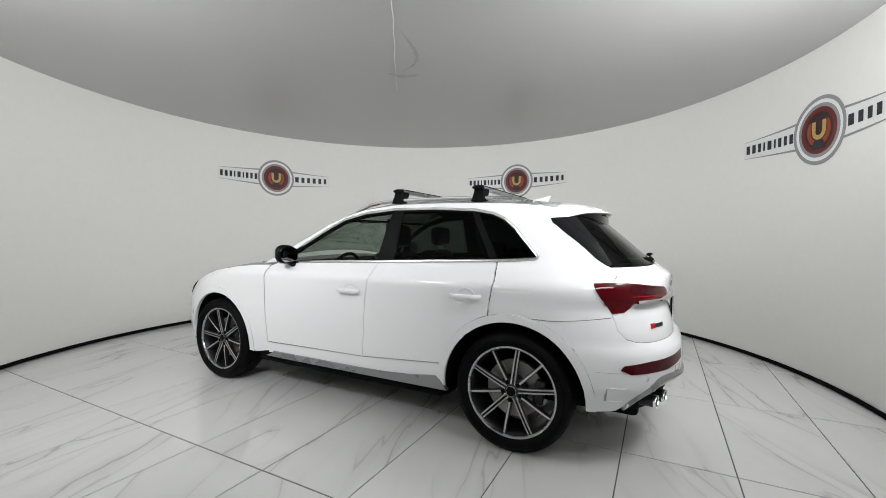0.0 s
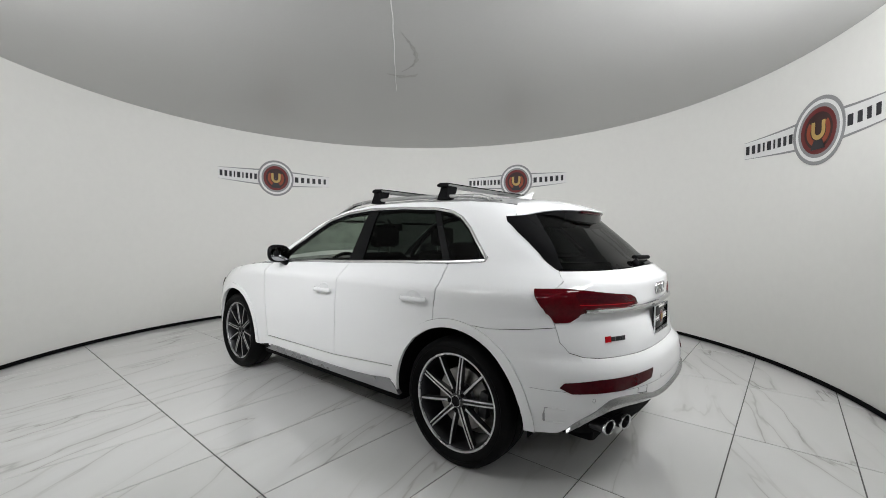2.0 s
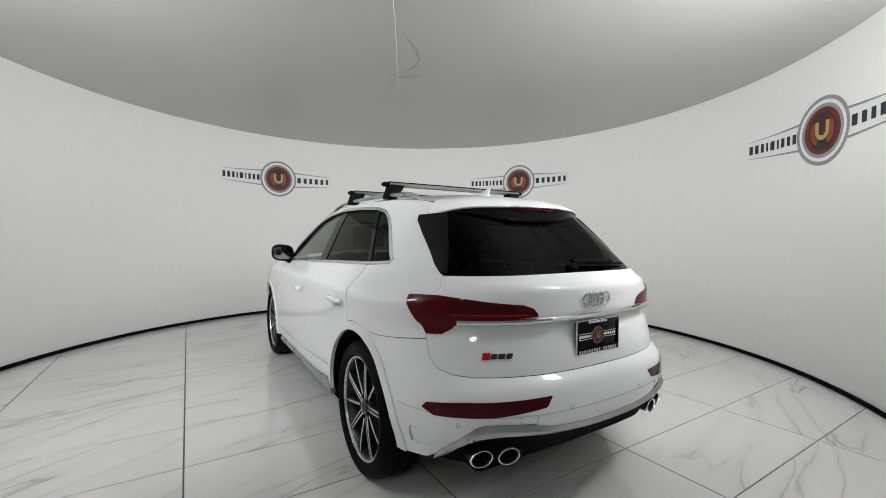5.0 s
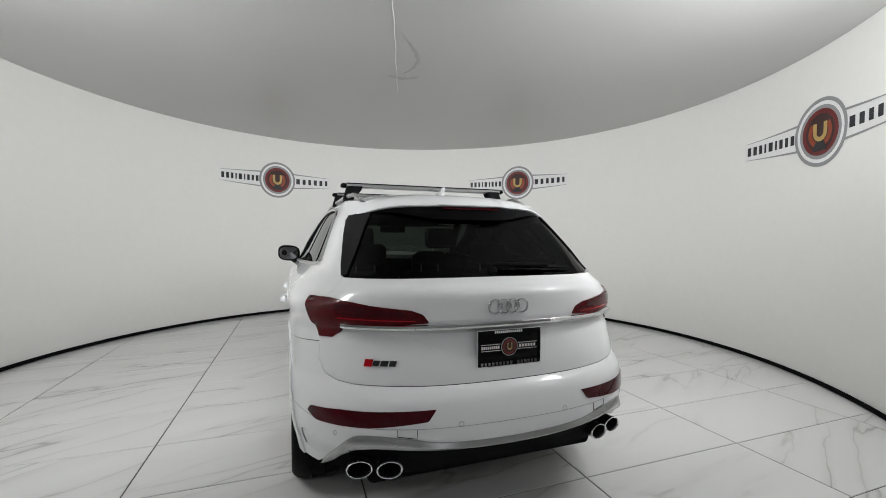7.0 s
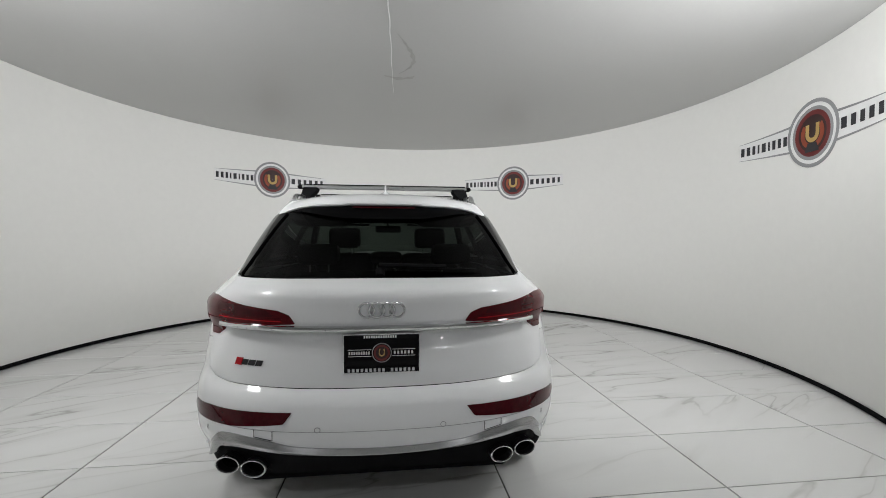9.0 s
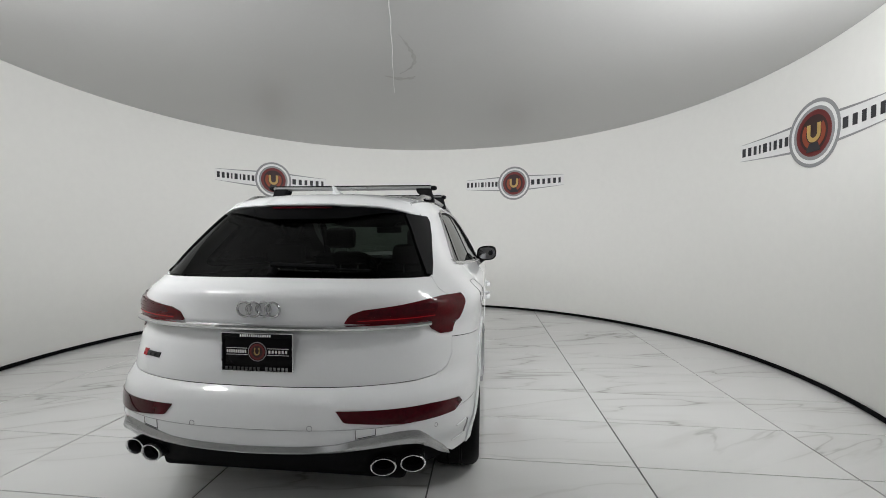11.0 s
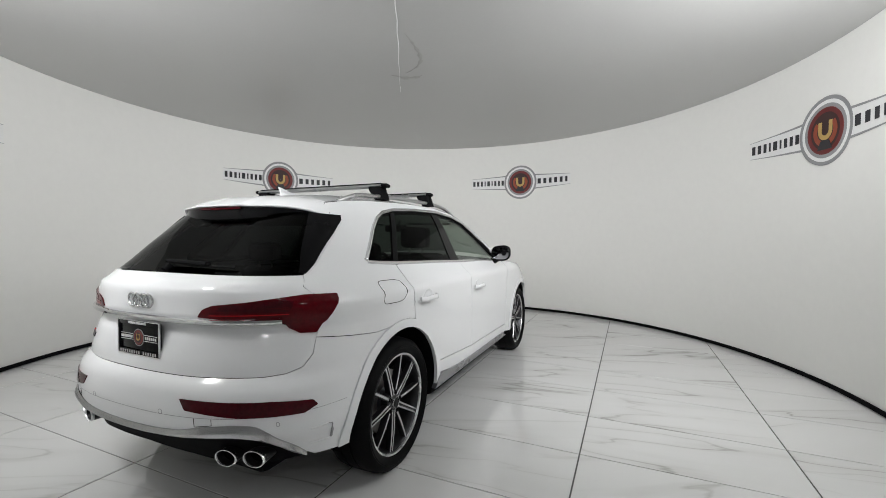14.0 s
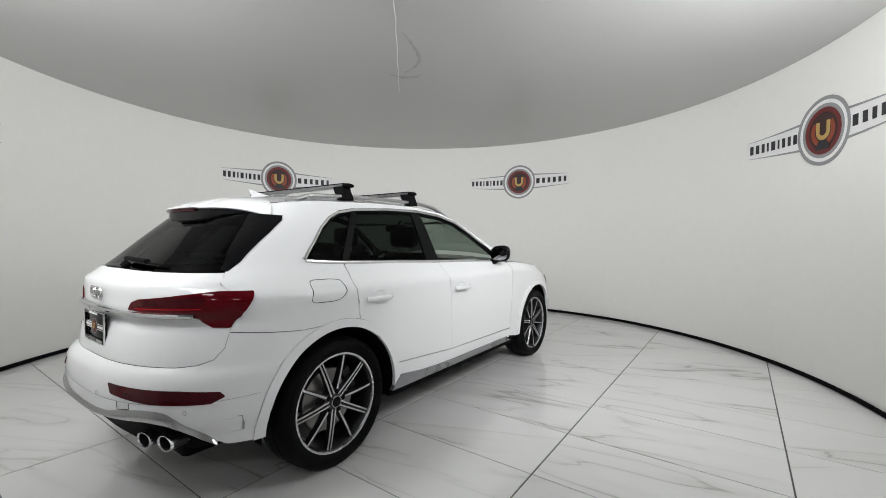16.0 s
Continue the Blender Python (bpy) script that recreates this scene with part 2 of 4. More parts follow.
bm = bmesh.new()
bmesh.ops.create_circle(bm, cap_ends=True, radius=RR + 0.5, segments=128, matrix=Matrix.Translation(RC + Vector((0, 0, RH + 0.002))))
r = bmesh.ops.extrude_face_region(bm, geom=list(bm.faces))
bmesh.ops.translate(bm, verts=[v for v in r["geom"] if isinstance(v, bmesh.types.BMVert)], vec=(0, 0, 0.1))
bmesh.ops.recalc_face_normals(bm, faces=bm.faces)
ceiling = tagged(new("ceiling", mesh_of("ceiling", bm, CEIL_PAINT)), "flat satin grey stretched ceiling with a small stain", "ceiling", kind="structure")

# plain unseen passage behind the doorway, pale to bounce light onto the car
bm = bmesh.new()
for c, s in (((-2.75, -4.75, 1.25), (0.1, 3.8, 2.5)), ((2.75, -4.75, 1.25), (0.1, 3.8, 2.5)), ((0, -6.7, 1.25), (5.6, 0.1, 2.5))):
    box(bm, c, s)
tagged(new("wall_passage", mesh_of("wall_passage", bm, HALL)), "plain light grey walls of the unseen hall, added behind the doorway", "wall", kind="structure")
bm = bmesh.new()
box(bm, (0, -5.0, 2.56), (5.6, 3.5, 0.1))
tagged(new("ceiling_passage", mesh_of("ceiling_passage", bm, HALL)), "plain light grey ceiling of the unseen passage, added behind the doorway", "ceiling", kind="structure")
bm = bmesh.new()
rows = []
for i in range(129):
    a = 2 * math.pi * i / 128
    rows.append([Vector((r * math.cos(a), r * math.sin(a), z)) for r, z in ((4.16, -0.10), (4.16, -0.002), (8.5, -0.002), (8.5, -0.10))])
skin(bm, rows, True)
bmesh.ops.recalc_face_normals(bm, faces=bm.faces)
tagged(new("floor", mesh_of("floor", bm, GROUT)), "dark concrete floor round the turntable and in the hall", "floor", kind="structure")

# pale slab out of view, added to bounce light onto the car's lower rear
bm = bmesh.new()
box(bm, (0, -5.45, -0.045), (5.38, 2.4, 0.1))
tagged(new("bounce_floor", mesh_of("bounce_floor", bm, BOUNCE_FLOOR)), "polished light grey slab added in the unseen hall to bounce light", "floor", kind="structure")

# ---- turntable ----
table = new("turntable")
tagged(table, "round turntable floor of polished white marble-look tiles", "turntable")
bm = bmesh.new()
bmesh.ops.create_cone(bm, cap_ends=True, radius1=4.15, radius2=4.15, depth=0.07, segments=128, matrix=Matrix.Translation((0, 0, -0.0382)))
part("base_disc", bm, GROUT, table, "dark grouted turntable disc")

# ---- car body surface ----
def curve(table):
    """A smooth function through (x, y) pairs."""
    xs, ys = np.array([p[0] for p in table], float), np.array([p[1] for p in table], float)
    d = np.diff(ys) / np.diff(xs)
    m = np.concatenate([[d[0]], np.where(d[:-1] * d[1:] > 0, 2 * d[:-1] * d[1:] / (d[:-1] + d[1:] + 1e-12), 0), [d[-1]]])

    def f(x):
        x = min(max(x, xs[0]), xs[-1])
        i = min(max(int(np.searchsorted(xs, x)) - 1, 0), len(xs) - 2)
        h = xs[i + 1] - xs[i]
        t = (x - xs[i]) / h
        return float((1 + 2 * t) * (1 - t) ** 2 * ys[i] + t * (1 - t) ** 2 * h * m[i] + t * t * (3 - 2 * t) * ys[i + 1] + t * t * (t - 1) * h * m[i + 1])
    return f


# half width of the flank by height; rear and front ends by height
WIDTH = curve([(0.15, 0.84), (0.24, 0.875), (0.32, 0.898), (0.45, 0.910), (0.60, 0.914), (0.80, 0.916), (0.90, 0.919), (0.985, 0.925), (1.005, 0.925), (1.018, 0.919), (1.045, 0.895), (1.10, 0.850), (1.14, 0.818), (1.20, 0.786), (1.30, 0.738), (1.40, 0.689), (1.50, 0.628), (1.55, 0.587), (1.60, 0.53)])
REAR = curve([(0.15, -2.18), (0.30, -2.24), (0.40, -2.28), (0.48, -2.335), (0.56, -2.345), (0.64, -2.335), (0.68, -2.320), (0.705, -2.287), (0.75, -2.282), (0.85, -2.258), (0.90, -2.234), (0.925, -2.232), (0.945, -2.258), (1.00, -2.258), (1.068, -2.262), (1.080, -2.257), (1.092, -2.233), (1.138, -2.165), (1.16, -2.13), (1.30, -1.972), (1.44, -1.815), (1.55, -1.70), (1.60, -1.63)])
FRONT = curve([(0.15, 2.10), (0.30, 2.20), (0.50, 2.24), (0.70, 2.22), (0.85, 2.12), (0.95, 1.95), (1.05, 1.70), (1.60, 1.20)])
REACH = curve([(0.15, 0.80), (0.60, 0.80), (1.0, 0.88), (1.12, 0.86), (1.25, 0.72), (1.60, 0.62)])
NEXP = curve([(0.15, 2.9), (0.70, 2.8), (1.05, 2.8), (1.2, 3.9), (1.4, 3.9), (1.60, 3.2)])
ARC = 1.55  # nominal length of the curved end from the middle line to the flank


def taper(y, z):
    k = 0.012 + 0.012 * min(max((z - 0.62) / 0.2, 0), 1) + 0.060 * min(max((z - 1.03) / 0.15, 0), 1)
    back = max(0.0, -y - 0.2) / 1.5
    front = max(0.0, y - 0.6) / 1.4
    return 1 - k * back ** 1.6 - 0.03 * front ** 2


def S(s, z):
    """The car's skin: s runs from the rear middle line round the corner and along the flank (or the mirror image, s < 0)."""
    sg, s = (-1 if s < 0 else 1), abs(s)
    w, n = WIDTH(z), NEXP(z)
    yr, b = REAR(z), REACH(z)
    if s < ARC:
        a = s / ARC * math.pi / 2
        x, y = w * math.sin(a) ** (2 / n), yr + b - b * max(math.cos(a), 0) ** (2 / n)
    else:
        yc, yf = yr + b, FRONT(z)
        bf = 0.85
        y = yc + s - ARC
        if y > yf - bf:
            a = min((y - yf + bf) / 1.45, 1) * math.pi / 2
            x, y = w * max(math.cos(a), 0) ** 0.48, yf - bf + bf * math.sin(a)
        else:
            x = w
    return Vector((sg * x * taper(y, z), y, z))


def sy(y, z):
    """s of the flank point at (y, z)."""
    w, n, yr, b = WIDTH(z), NEXP(z), REAR(z), REACH(z)
    yf = FRONT(z)
    if y > yf - 0.85:
        return ARC + yf - 0.85 - yr - b + math.asin(min((y - yf + 0.85) / 0.85, 1)) * 1.45 * 2 / math.pi
    if y >= yr + b:
        return ARC + y - yr - b
    c = min(max((yr + b - y) / b, 0), 1) ** (n / 2)
    return ARC * math.acos(c) * 2 / math.pi


def sx(x, z):
    """s of the rear point at (x, z)."""
    lo, hi = 0.0, ARC
    for _ in range(40):
        mid = (lo + hi) / 2
        lo, hi = (mid, hi) if S(mid, z).x < abs(x) else (lo, mid)
    return math.copysign(lo, x)


def skin_normal(s, z):
    e = 0.004
    u, v = S(s + e, z) - S(s - e, z), S(s, z + e) - S(s, z - e)
    return u.cross(v).normalized()


def Y(*pts):
    return [(sy(y, z), z) for y, z in (resample(pts, 0.025, False) if len(pts) > 1 else pts)]


def X(*pts):
    return [(sx(x, z), z) for x, z in (resample(pts, 0.03, False) if len(pts) > 1 else pts)]


def resample(poly, step, closed=True):
    out, n = [], len(poly)
    for i in range(n if closed else n - 1):
        a, b = Vector(poly[i]), Vector(poly[(i + 1) % n])
        k = max(1, int((b - a).length / step + 0.5))
        out += [a.lerp(b, j / k) for j in range(k)]
    if not closed:
        out.append(Vector(poly[-1]))
    return out


def fillet(poly, r):
    out, n = [], len(poly)
    for i in range(n):
        p, a, b = Vector(poly[i]), Vector(poly[i - 1]), Vector(poly[(i + 1) % n])
        u, v = a - p, b - p
        if u.length < 1e-6 or v.length < 1e-6:
            continue
        if u.angle(v) > radians(160):
            out.append(p)
            continue
        ru, rv = min(r, u.length * 0.45), min(r, v.length * 0.45)
        p0, p1 = p + u.normalized() * ru, p + v.normalized() * rv
        out += [(p0 * (1 - t) ** 2 + p * 2 * t * (1 - t) + p1 * t * t) for t in (0, 0.25, 0.5, 0.75, 1)]
    return out


def arch(y0, r, a0, a1, k=24):
    """An arc of a wheel opening in (y, z); angles from the front, over the top."""
    return [(y0 + r * math.cos(radians(a0 + (a1 - a0) * i / k)), 0.365 + r * math.sin(radians(a0 + (a1 - a0) * i / k))) for i in range(k + 1)]


def inside(p, poly):
    c, n = False, len(poly)
    for i in range(n):
        a, b = poly[i], poly[i - 1]
        if (a[1] > p[1]) != (b[1] > p[1]) and p[0] < (b[0] - a[0]) * (p[1] - a[1]) / (b[1] - a[1]) + a[0]:
            c = not c
    return c


from mathutils.geometry import delaunay_2d_cdt


def patch_bm(poly, off=0.0, depth=0.014, res=0.045, inset=0.0016):
    """A panel cut from the skin: poly is its outline in (s, z), with turned-in edges."""
    def place(s, z, o):
        return S(s, z) + skin_normal(s, z) * o

    b = resample(poly, res * 0.6)
    area = sum(b[i - 1].x * b[i].y - b[i].x * b[i - 1].y for i in range(len(b)))
    if area < 0:
        b = b[::-1]
    n = len(b)
    if inset:
        q = []
        for i in range(n):
            d = (b[(i + 1) % n] - b[i - 1]).normalized()
            q.append(b[i] + Vector((-d.y, d.x)) * inset)
        b = q
    pts, bt = list(b), [tuple(p) for p in b]
    x0, x1 = min(p.x for p in b), max(p.x for p in b)
    y0, y1 = min(p.y for p in b), max(p.y for p in b)
    arr = np.array(bt)
    for i in range(1, int((x1 - x0) / res) + 1):
        for j in range(1, int((y1 - y0) / res) + 1):
            p = (x0 + i * res, y0 + j * res)
            if np.min((arr[:, 0] - p[0]) ** 2 + (arr[:, 1] - p[1]) ** 2) > (res * 0.45) ** 2 and inside(p, bt):
                pts.append(Vector(p))
    vs, es, fs, *_ = delaunay_2d_cdt(pts, [(i, (i + 1) % n) for i in range(n)], [list(range(n))], 1, 1e-6)
    bm = bmesh.new()
    bv = [bm.verts.new(place(v.x, v.y, off)) for v in vs]
    for f in fs:
        try:
            bm.faces.new([bv[i] for i in f])
        except ValueError:
            pass
    bm.normal_update()
    edge = [e for e in bm.edges if len(e.link_faces) == 1]
    low = {}
    for e in edge:
        for v in e.verts:
            if v not in low:
                i = bv.index(v)
                low[v] = bm.verts.new(place(vs[i].x, vs[i].y, off - depth))
    for e in edge:
        f = e.link_faces[0]
        a, c = e.verts
        lv = list(f.verts)
        if lv[(lv.index(a) + 1) % len(lv)] != c:
            a, c = c, a
        bm.faces.new((c, a, low[a], low[c]))
    return bm


def flip(bm):
    for v in bm.verts:
        v.co.x = -v.co.x
    bmesh.ops.reverse_faces(bm, faces=bm.faces)
    return bm


def panel(name, poly, mat, parent, label="", mirror=True, **kw):
    """One panel on the right flank and its twin on the left."""
    bm = patch_bm(poly, **kw)
    obs = []
    if mirror:
        obs.append(part(name, flip(bm.copy()), mat, parent, label, 50))
    obs.append(part(name, bm, mat, parent, label, 50))
    return obs


def mirrored(half):
    """The whole outline from its right half, given from the middle line round to the middle line."""
    return [tuple(p) for p in half] + [(-s, z) for s, z in reversed(half) if s > 1e-4]


car = new("car")
tagged(car, "glossy white sport utility car with black trim and roof bars", "car")

AF, AR, R_OUT, R_IN = 1.36, -1.41, 0.482, 0.432
ARCH = AF - 0.035  # middle of the front wheel opening
EDGE = curve([(-1.80, 1.465), (-1.60, 1.505), (-1.30, 1.535), (-0.80, 1.552), (-0.40, 1.55), (-0.10, 1.515), (0.20, 1.40), (0.45, 1.26), (0.78, 1.075)])
CROWN = curve([(-1.80, 0.04), (-1.5, 0.05), (-0.8, 0.055), (-0.2, 0.055), (0.3, 0.085), (0.8, 0.08)])
HOOD_EDGE = curve([(0.60, 1.085), (0.78, 1.07), (1.1, 1.04), (1.45, 0.985), (1.70, 0.91), (1.90, 0.83), (2.1, 0.75)])

# flank
fender = [(0.66, 1.072), (0.69, 0.97), (0.70, 0.74), (0.668, 0.43), (0.66, 0.36)]
fender += [(0.82, 0.33)] + arch(ARCH, R_OUT, 184, 22) + [(1.90, 0.80), (1.80, HOOD_EDGE(1.80)), (1.60, HOOD_EDGE(1.60)), (1.4, HOOD_EDGE(1.4)), (1.1, HOOD_EDGE(1.1)), (0.85, HOOD_EDGE(0.85))]
panel("front_fender", Y(*fender), WHITE, car)
door = [(0.60, 1.088), (0.655, 1.06), (0.685, 0.97), (0.695, 0.74), (0.667, 0.437), (-0.322, 0.449), (-0.336, 0.74), (-0.345, 0.86), (-0.372, 0.985), (-0.408, 1.122), (0.0, 1.112), (0.35, 1.098), (0.595, 1.088)]
front_doors = panel("front_door", Y(*door), WHITE, car, res=0.028)
rdoor = [(-0.408, 1.122), (-0.372, 0.985), (-0.345, 0.86), (-0.336, 0.74), (-0.322, 0.449), (-0.94, 0.49)] + arch(AR, R_OUT, 15, 73, 14) + [(-1.285, 0.92), (-1.305, 1.035), (-1.284, 1.152), (-0.85, 1.138), (-0.412, 1.1225)]
rear_doors = panel("rear_door", Y(*rdoor), WHITE, car, res=0.028)
DLO_TOP = [(0.60, 1.095), (0.50, 1.165), (0.37, 1.248), (0.20, 1.352), (0.045, 1.437), (-0.15, 1.487), (-0.40, 1.510), (-0.75, 1.508), (-1.06, 1.490), (-1.20, 1.465), (-1.29, 1.425), (-1.37, 1.362), (-1.44, 1.285), (-1.50, 1.222), (-1.535, 1.185)]
side = [(0.76, 1.082), (0.45, EDGE(0.45)), (0.2, EDGE(0.2)), (0.05, EDGE(0.05)), (-0.1, EDGE(-0.1)), (-0.4, EDGE(-0.4)), (-0.8, EDGE(-0.8)), (-1.3, EDGE(-1.3)), (-1.5, EDGE(-1.5)), (-1.62, 1.498)]
side = Y(*side) + X((0.570, 1.425), (0.586, 1.40), (0.612, 1.33), (0.634, 1.25), (0.656, 1.18), (0.670, 1.132), (0.705, 1.085), (0.745, 1.052), (0.790, 1.038))
side += Y((-1.90, 0.99), (-1.94, 0.93), (-1.972, 0.858), (-1.82, 0.840), (-1.66, 0.826))
side += Y(*arch(AR, R_OUT, 105, 73.5, 10)) + Y((-1.289, 0.92), (-1.309, 1.035), (-1.288, 1.154), (-1.42, 1.165), (-1.53, 1.172)) + Y(*DLO_TOP[::-1])
panel("body_side", side, WHITE, car, "white rear quarter and roof side frame", res=0.028)
rocker = [(0.668, 0.43), (0.66, 0.345), (-0.30, 0.340), (-0.945, 0.335), (-0.937, 0.487), (-0.322, 0.446)]
panel("rocker_panel", Y(*rocker), WHITE, car)
panel("sill_trim", Y((0.60, 0.350), (0.69, 0.318), (-1.0, 0.318), (-0.95, 0.385), (-0.91, 0.405), (-0.84, 0.398), (-0.72, 0.382), (-0.5, 0.370), (-0.3, 0.366), (0.60, 0.366)), ALU, car, "matt silver lower sill trim", off=0.014, depth=0.03, res=0.022)
for y0, a0, a1 in ((ARCH, 184, -4), (AR, 184, -4)):
    ring = arch(y0, R_OUT + 0.002, a0, a1, 40) + arch(y0, R_IN, a1, a0, 40)
    panel("wheel_arch_trim", Y(*ring), WHITE, car, off=0.008, depth=0.022, res=0.05)

# rear
half = X((0.0, 0.7055), (0.3, 0.707), (0.5, 0.709), (0.64, 0.710), (0.71, 0.718), (0.755, 0.74), (0.774, 0.79)) + Y((-1.972, 0.858), (-1.82, 0.840), (-1.66, 0.826)) + Y(*arch(AR, R_OUT, 106, 184, 20)) + X((0.775, 0.335), (0.755, 0.36), (0.69, 0.465), (0.65, 0.495), (0.55, 0.505), (0.43, 0.495), (0.3, 0.480), (0.0, 0.470))
panel("rear_bumper", mirrored(half), WHITE, car, "white rear bumper with sensors and red reflectors", mirror=False, res=0.024)
half = X((0.0, 1.138), (0.3, 1.137), (0.55, 1.134), (0.670, 1.132), (0.705, 1.085), (0.745, 1.052), (0.790, 1.038)) + Y((-1.90, 0.99), (-1.94, 0.93), (-1.972, 0.858)) + X((0.774, 0.79), (0.755, 0.74), (0.71, 0.718), (0.64, 0.710), (0.5, 0.709), (0.3, 0.707), (0.0, 0.7055))
tailgate = panel("tailgate", mirrored(half), WHITE, car, "white tailgate with chrome strip and badges", mirror=False, res=0.022)[0]
half = X((0.0, 1.143), (0.3, 1.142), (0.55, 1.139), (0.660, 1.138), (0.624, 1.25), (0.592, 1.36), (0.550, 1.44), (0.3, 1.455), (0.0, 1.46))
panel("rear_window", mirrored(half), TINT_REAR, car, "dark tinted rear window", mirror=False, off=-0.006, depth=0.004)

# roof, windscreen, bonnet: arched from edge to edge
def arched(name, y0, y1, edge, crown, mat, label="", steps=24, cols=20, power=2.6, pull=0.0, drop=0.0):
    bm = bmesh.new()
    rows = []
    for i in range(steps + 1):
        y = y0 + (y1 - y0) * i / steps
        ze = edge(y)
        p = S(sy(y, ze), ze)
        row = []
        for k in range(cols + 1):
            u = -1 + 2 * k / cols
            row.append(Vector((u * p.x, p.y + pull * (1 - u * u), ze + crown(y) * (1 - abs(u) ** power) - drop)))
        rows.append(row)
    skin(bm, rows)
    r = bmesh.ops.solidify(bm, geom=list(bm.faces), thickness=0.012)
    bmesh.ops.recalc_face_normals(bm, faces=bm.faces)
    return part(name, bm, mat, car, label)


arched("roof", -1.66, -0.22, EDGE, CROWN, WHITE)
arched("windscreen", -0.215, 0.76, EDGE, CROWN, TINT_FRONT, "clear laminated windscreen", power=2.2)
arched("bonnet", 0.70, 1.95, HOOD_EDGE, lambda y: 0.05, WHITE, power=2.4)

def front_s(z, k):
    yc, yf = REAR(z) + REACH(z), FRONT(z)
    return ARC + (yf - 0.85 - yc) + k * 1.45


bm = bmesh.new()
rows = []
for i in range(15):
    z = 0.22 + 0.60 * i / 14
    rows.append([S(sg * front_s(z, k), z) for sg, k in [(1, 0.33 + 0.67 * j / 12) for j in range(13)] + [(-1, 1 - 0.67 * j / 12) for j in range(1, 13)]])
skin(bm, rows)
bmesh.ops.recalc_face_normals(bm, faces=bm.faces)
part("front_bumper", bm, WHITE, car)

# side glass and pillars
panel("door_glass", (Y((0.52, 1.112), (0.36, 1.235), (0.20, 1.340), (0.04, 1.425), (-0.15, 1.475), (-0.395, 1.497), (-0.375, 1.13), (0.515, 1.112))), TINT_FRONT, car, "green tinted front side window", off=-0.008, depth=0.004, inset=0)
panel("door_glass", (Y((-0.485, 1.497), (-0.75, 1.495), (-1.045, 1.477), (-1.245, 1.160), (-0.515, 1.135), (-0.486, 1.49))), TINT_REAR, car, "dark privacy glass rear side window", off=-0.008, depth=0.004, inset=0)
panel("quarter_glass", (Y((-1.085, 1.472), (-1.19, 1.452), (-1.28, 1.415), (-1.36, 1.35), (-1.43, 1.28), (-1.505, 1.185), (-1.285, 1.165), (-1.086, 1.47))), TINT_REAR, car, "dark privacy glass quarter window", off=-0.008, depth=0.004, inset=0)
panel("pillar_cover", Y((-0.39, 1.503), (-0.49, 1.503), (-0.52, 1.128), (-0.37, 1.122), (-0.3895, 1.50)), BLACK, car, "gloss black door pillar cover", off=-0.004, inset=0)
panel("pillar_cover", Y((-1.04, 1.486), (-1.09, 1.482), (-1.29, 1.160), (-1.24, 1.155), (-1.041, 1.483)), BLACK, car, "gloss black door pillar cover", off=-0.004, inset=0)
outline = Y(*DLO_TOP, (-1.53, 1.172), (-1.42, 1.163), (-1.29, 1.155), (-0.85, 1.141), (-0.41, 1.124), (0.0, 1.114), (0.35, 1.100), (0.58, 1.090))
for sg in (1, -1):
    bm = bmesh.new()
    pts = resample(outline, 0.03)
    tube(bm, [(lambda p: Vector((sg * p.x, p.y, p.z)))(S(p.x, p.y) + skin_normal(p.x, p.y) * 0.003) for p in pts], 0.011, 8, 1.0, True)
    part("window_chrome", bm, SILVER, car, "satin chrome window surround")
    bm = bmesh.new()
    tube(bm, [(lambda p: Vector((sg * p.x, p.y, p.z)))(S(p.x, p.y) - skin_normal(p.x, p.y) * 0.018) for p in pts], 0.022, 8, 1.0, True)
    part("window_seal", bm, MATT, car, "black rubber window seal")

# tail lamps, reflectors
tail = Y((-1.866, 1.046)) + Y((-1.91, 0.96), (-1.965, 0.876)) + X((0.72, 0.880), (0.685, 0.905), (0.662, 0.938), (0.345, 0.957), (0.372, 0.995), (0.42, 1.013), (0.58, 1.030), (0.725, 1.050))
panel("tail_lamp", fillet(tail, 0.012), RED, car, "deep red tail lamp lens", off=0.006, depth=0.02, res=0.03)
ref = X((0.34, 0.632), (0.5, 0.628), (0.7, 0.622)) + Y((-2.035, 0.606), (-2.015, 0.580)) + X((0.79, 0.553), (0.6, 0.560), (0.375, 0.585))
panel("reflector", fillet(ref, 0.01), RED_DARK, car, "dark red bumper reflector", off=0.004, depth=0.01, res=0.03)
bm = bmesh.new()
tube(bm, [S(sx(-0.68 + 1.36 * i / 40, 0.945), 0.945) + skin_normal(sx(-0.68 + 1.36 * i / 40, 0.945), 0.945) * 0.012 for i in range(41)], 0.012, 8)
part("chrome_strip", bm, CHROME, car, "chrome strip between the tail lamps")


# ---- black sheets behind the panels, added so that the gaps look dark ----
for poly in (Y((0.92, 0.30), (0.92, 1.08), (-0.95, 1.10), (-0.95, 0.30)), Y((-0.94, 0.875), (-0.94, 1.10), (-1.75, 1.13), (-1.75, 0.875)), Y((0.91, 0.875), (0.91, 1.05), (1.55, 0.93), (1.8, 0.86))):
    panel("gap_backing", poly, MATT, car, "black sheet added behind the panels to darken their gaps", off=-0.03, depth=0.01, res=0.09)
panel("gap_backing", mirrored([(0.0, 0.36), (sx(0.5, 0.36), 0.36)] + Y((-1.86, 0.40), (-1.84, 0.875), (-1.80, 1.12)) + X((0.55, 1.13), (0.0, 1.13))), MATT, car, "black sheet added behind the panels to darken their gaps", mirror=False, off=-0.035, depth=0.01, res=0.09)
bm = bmesh.new()
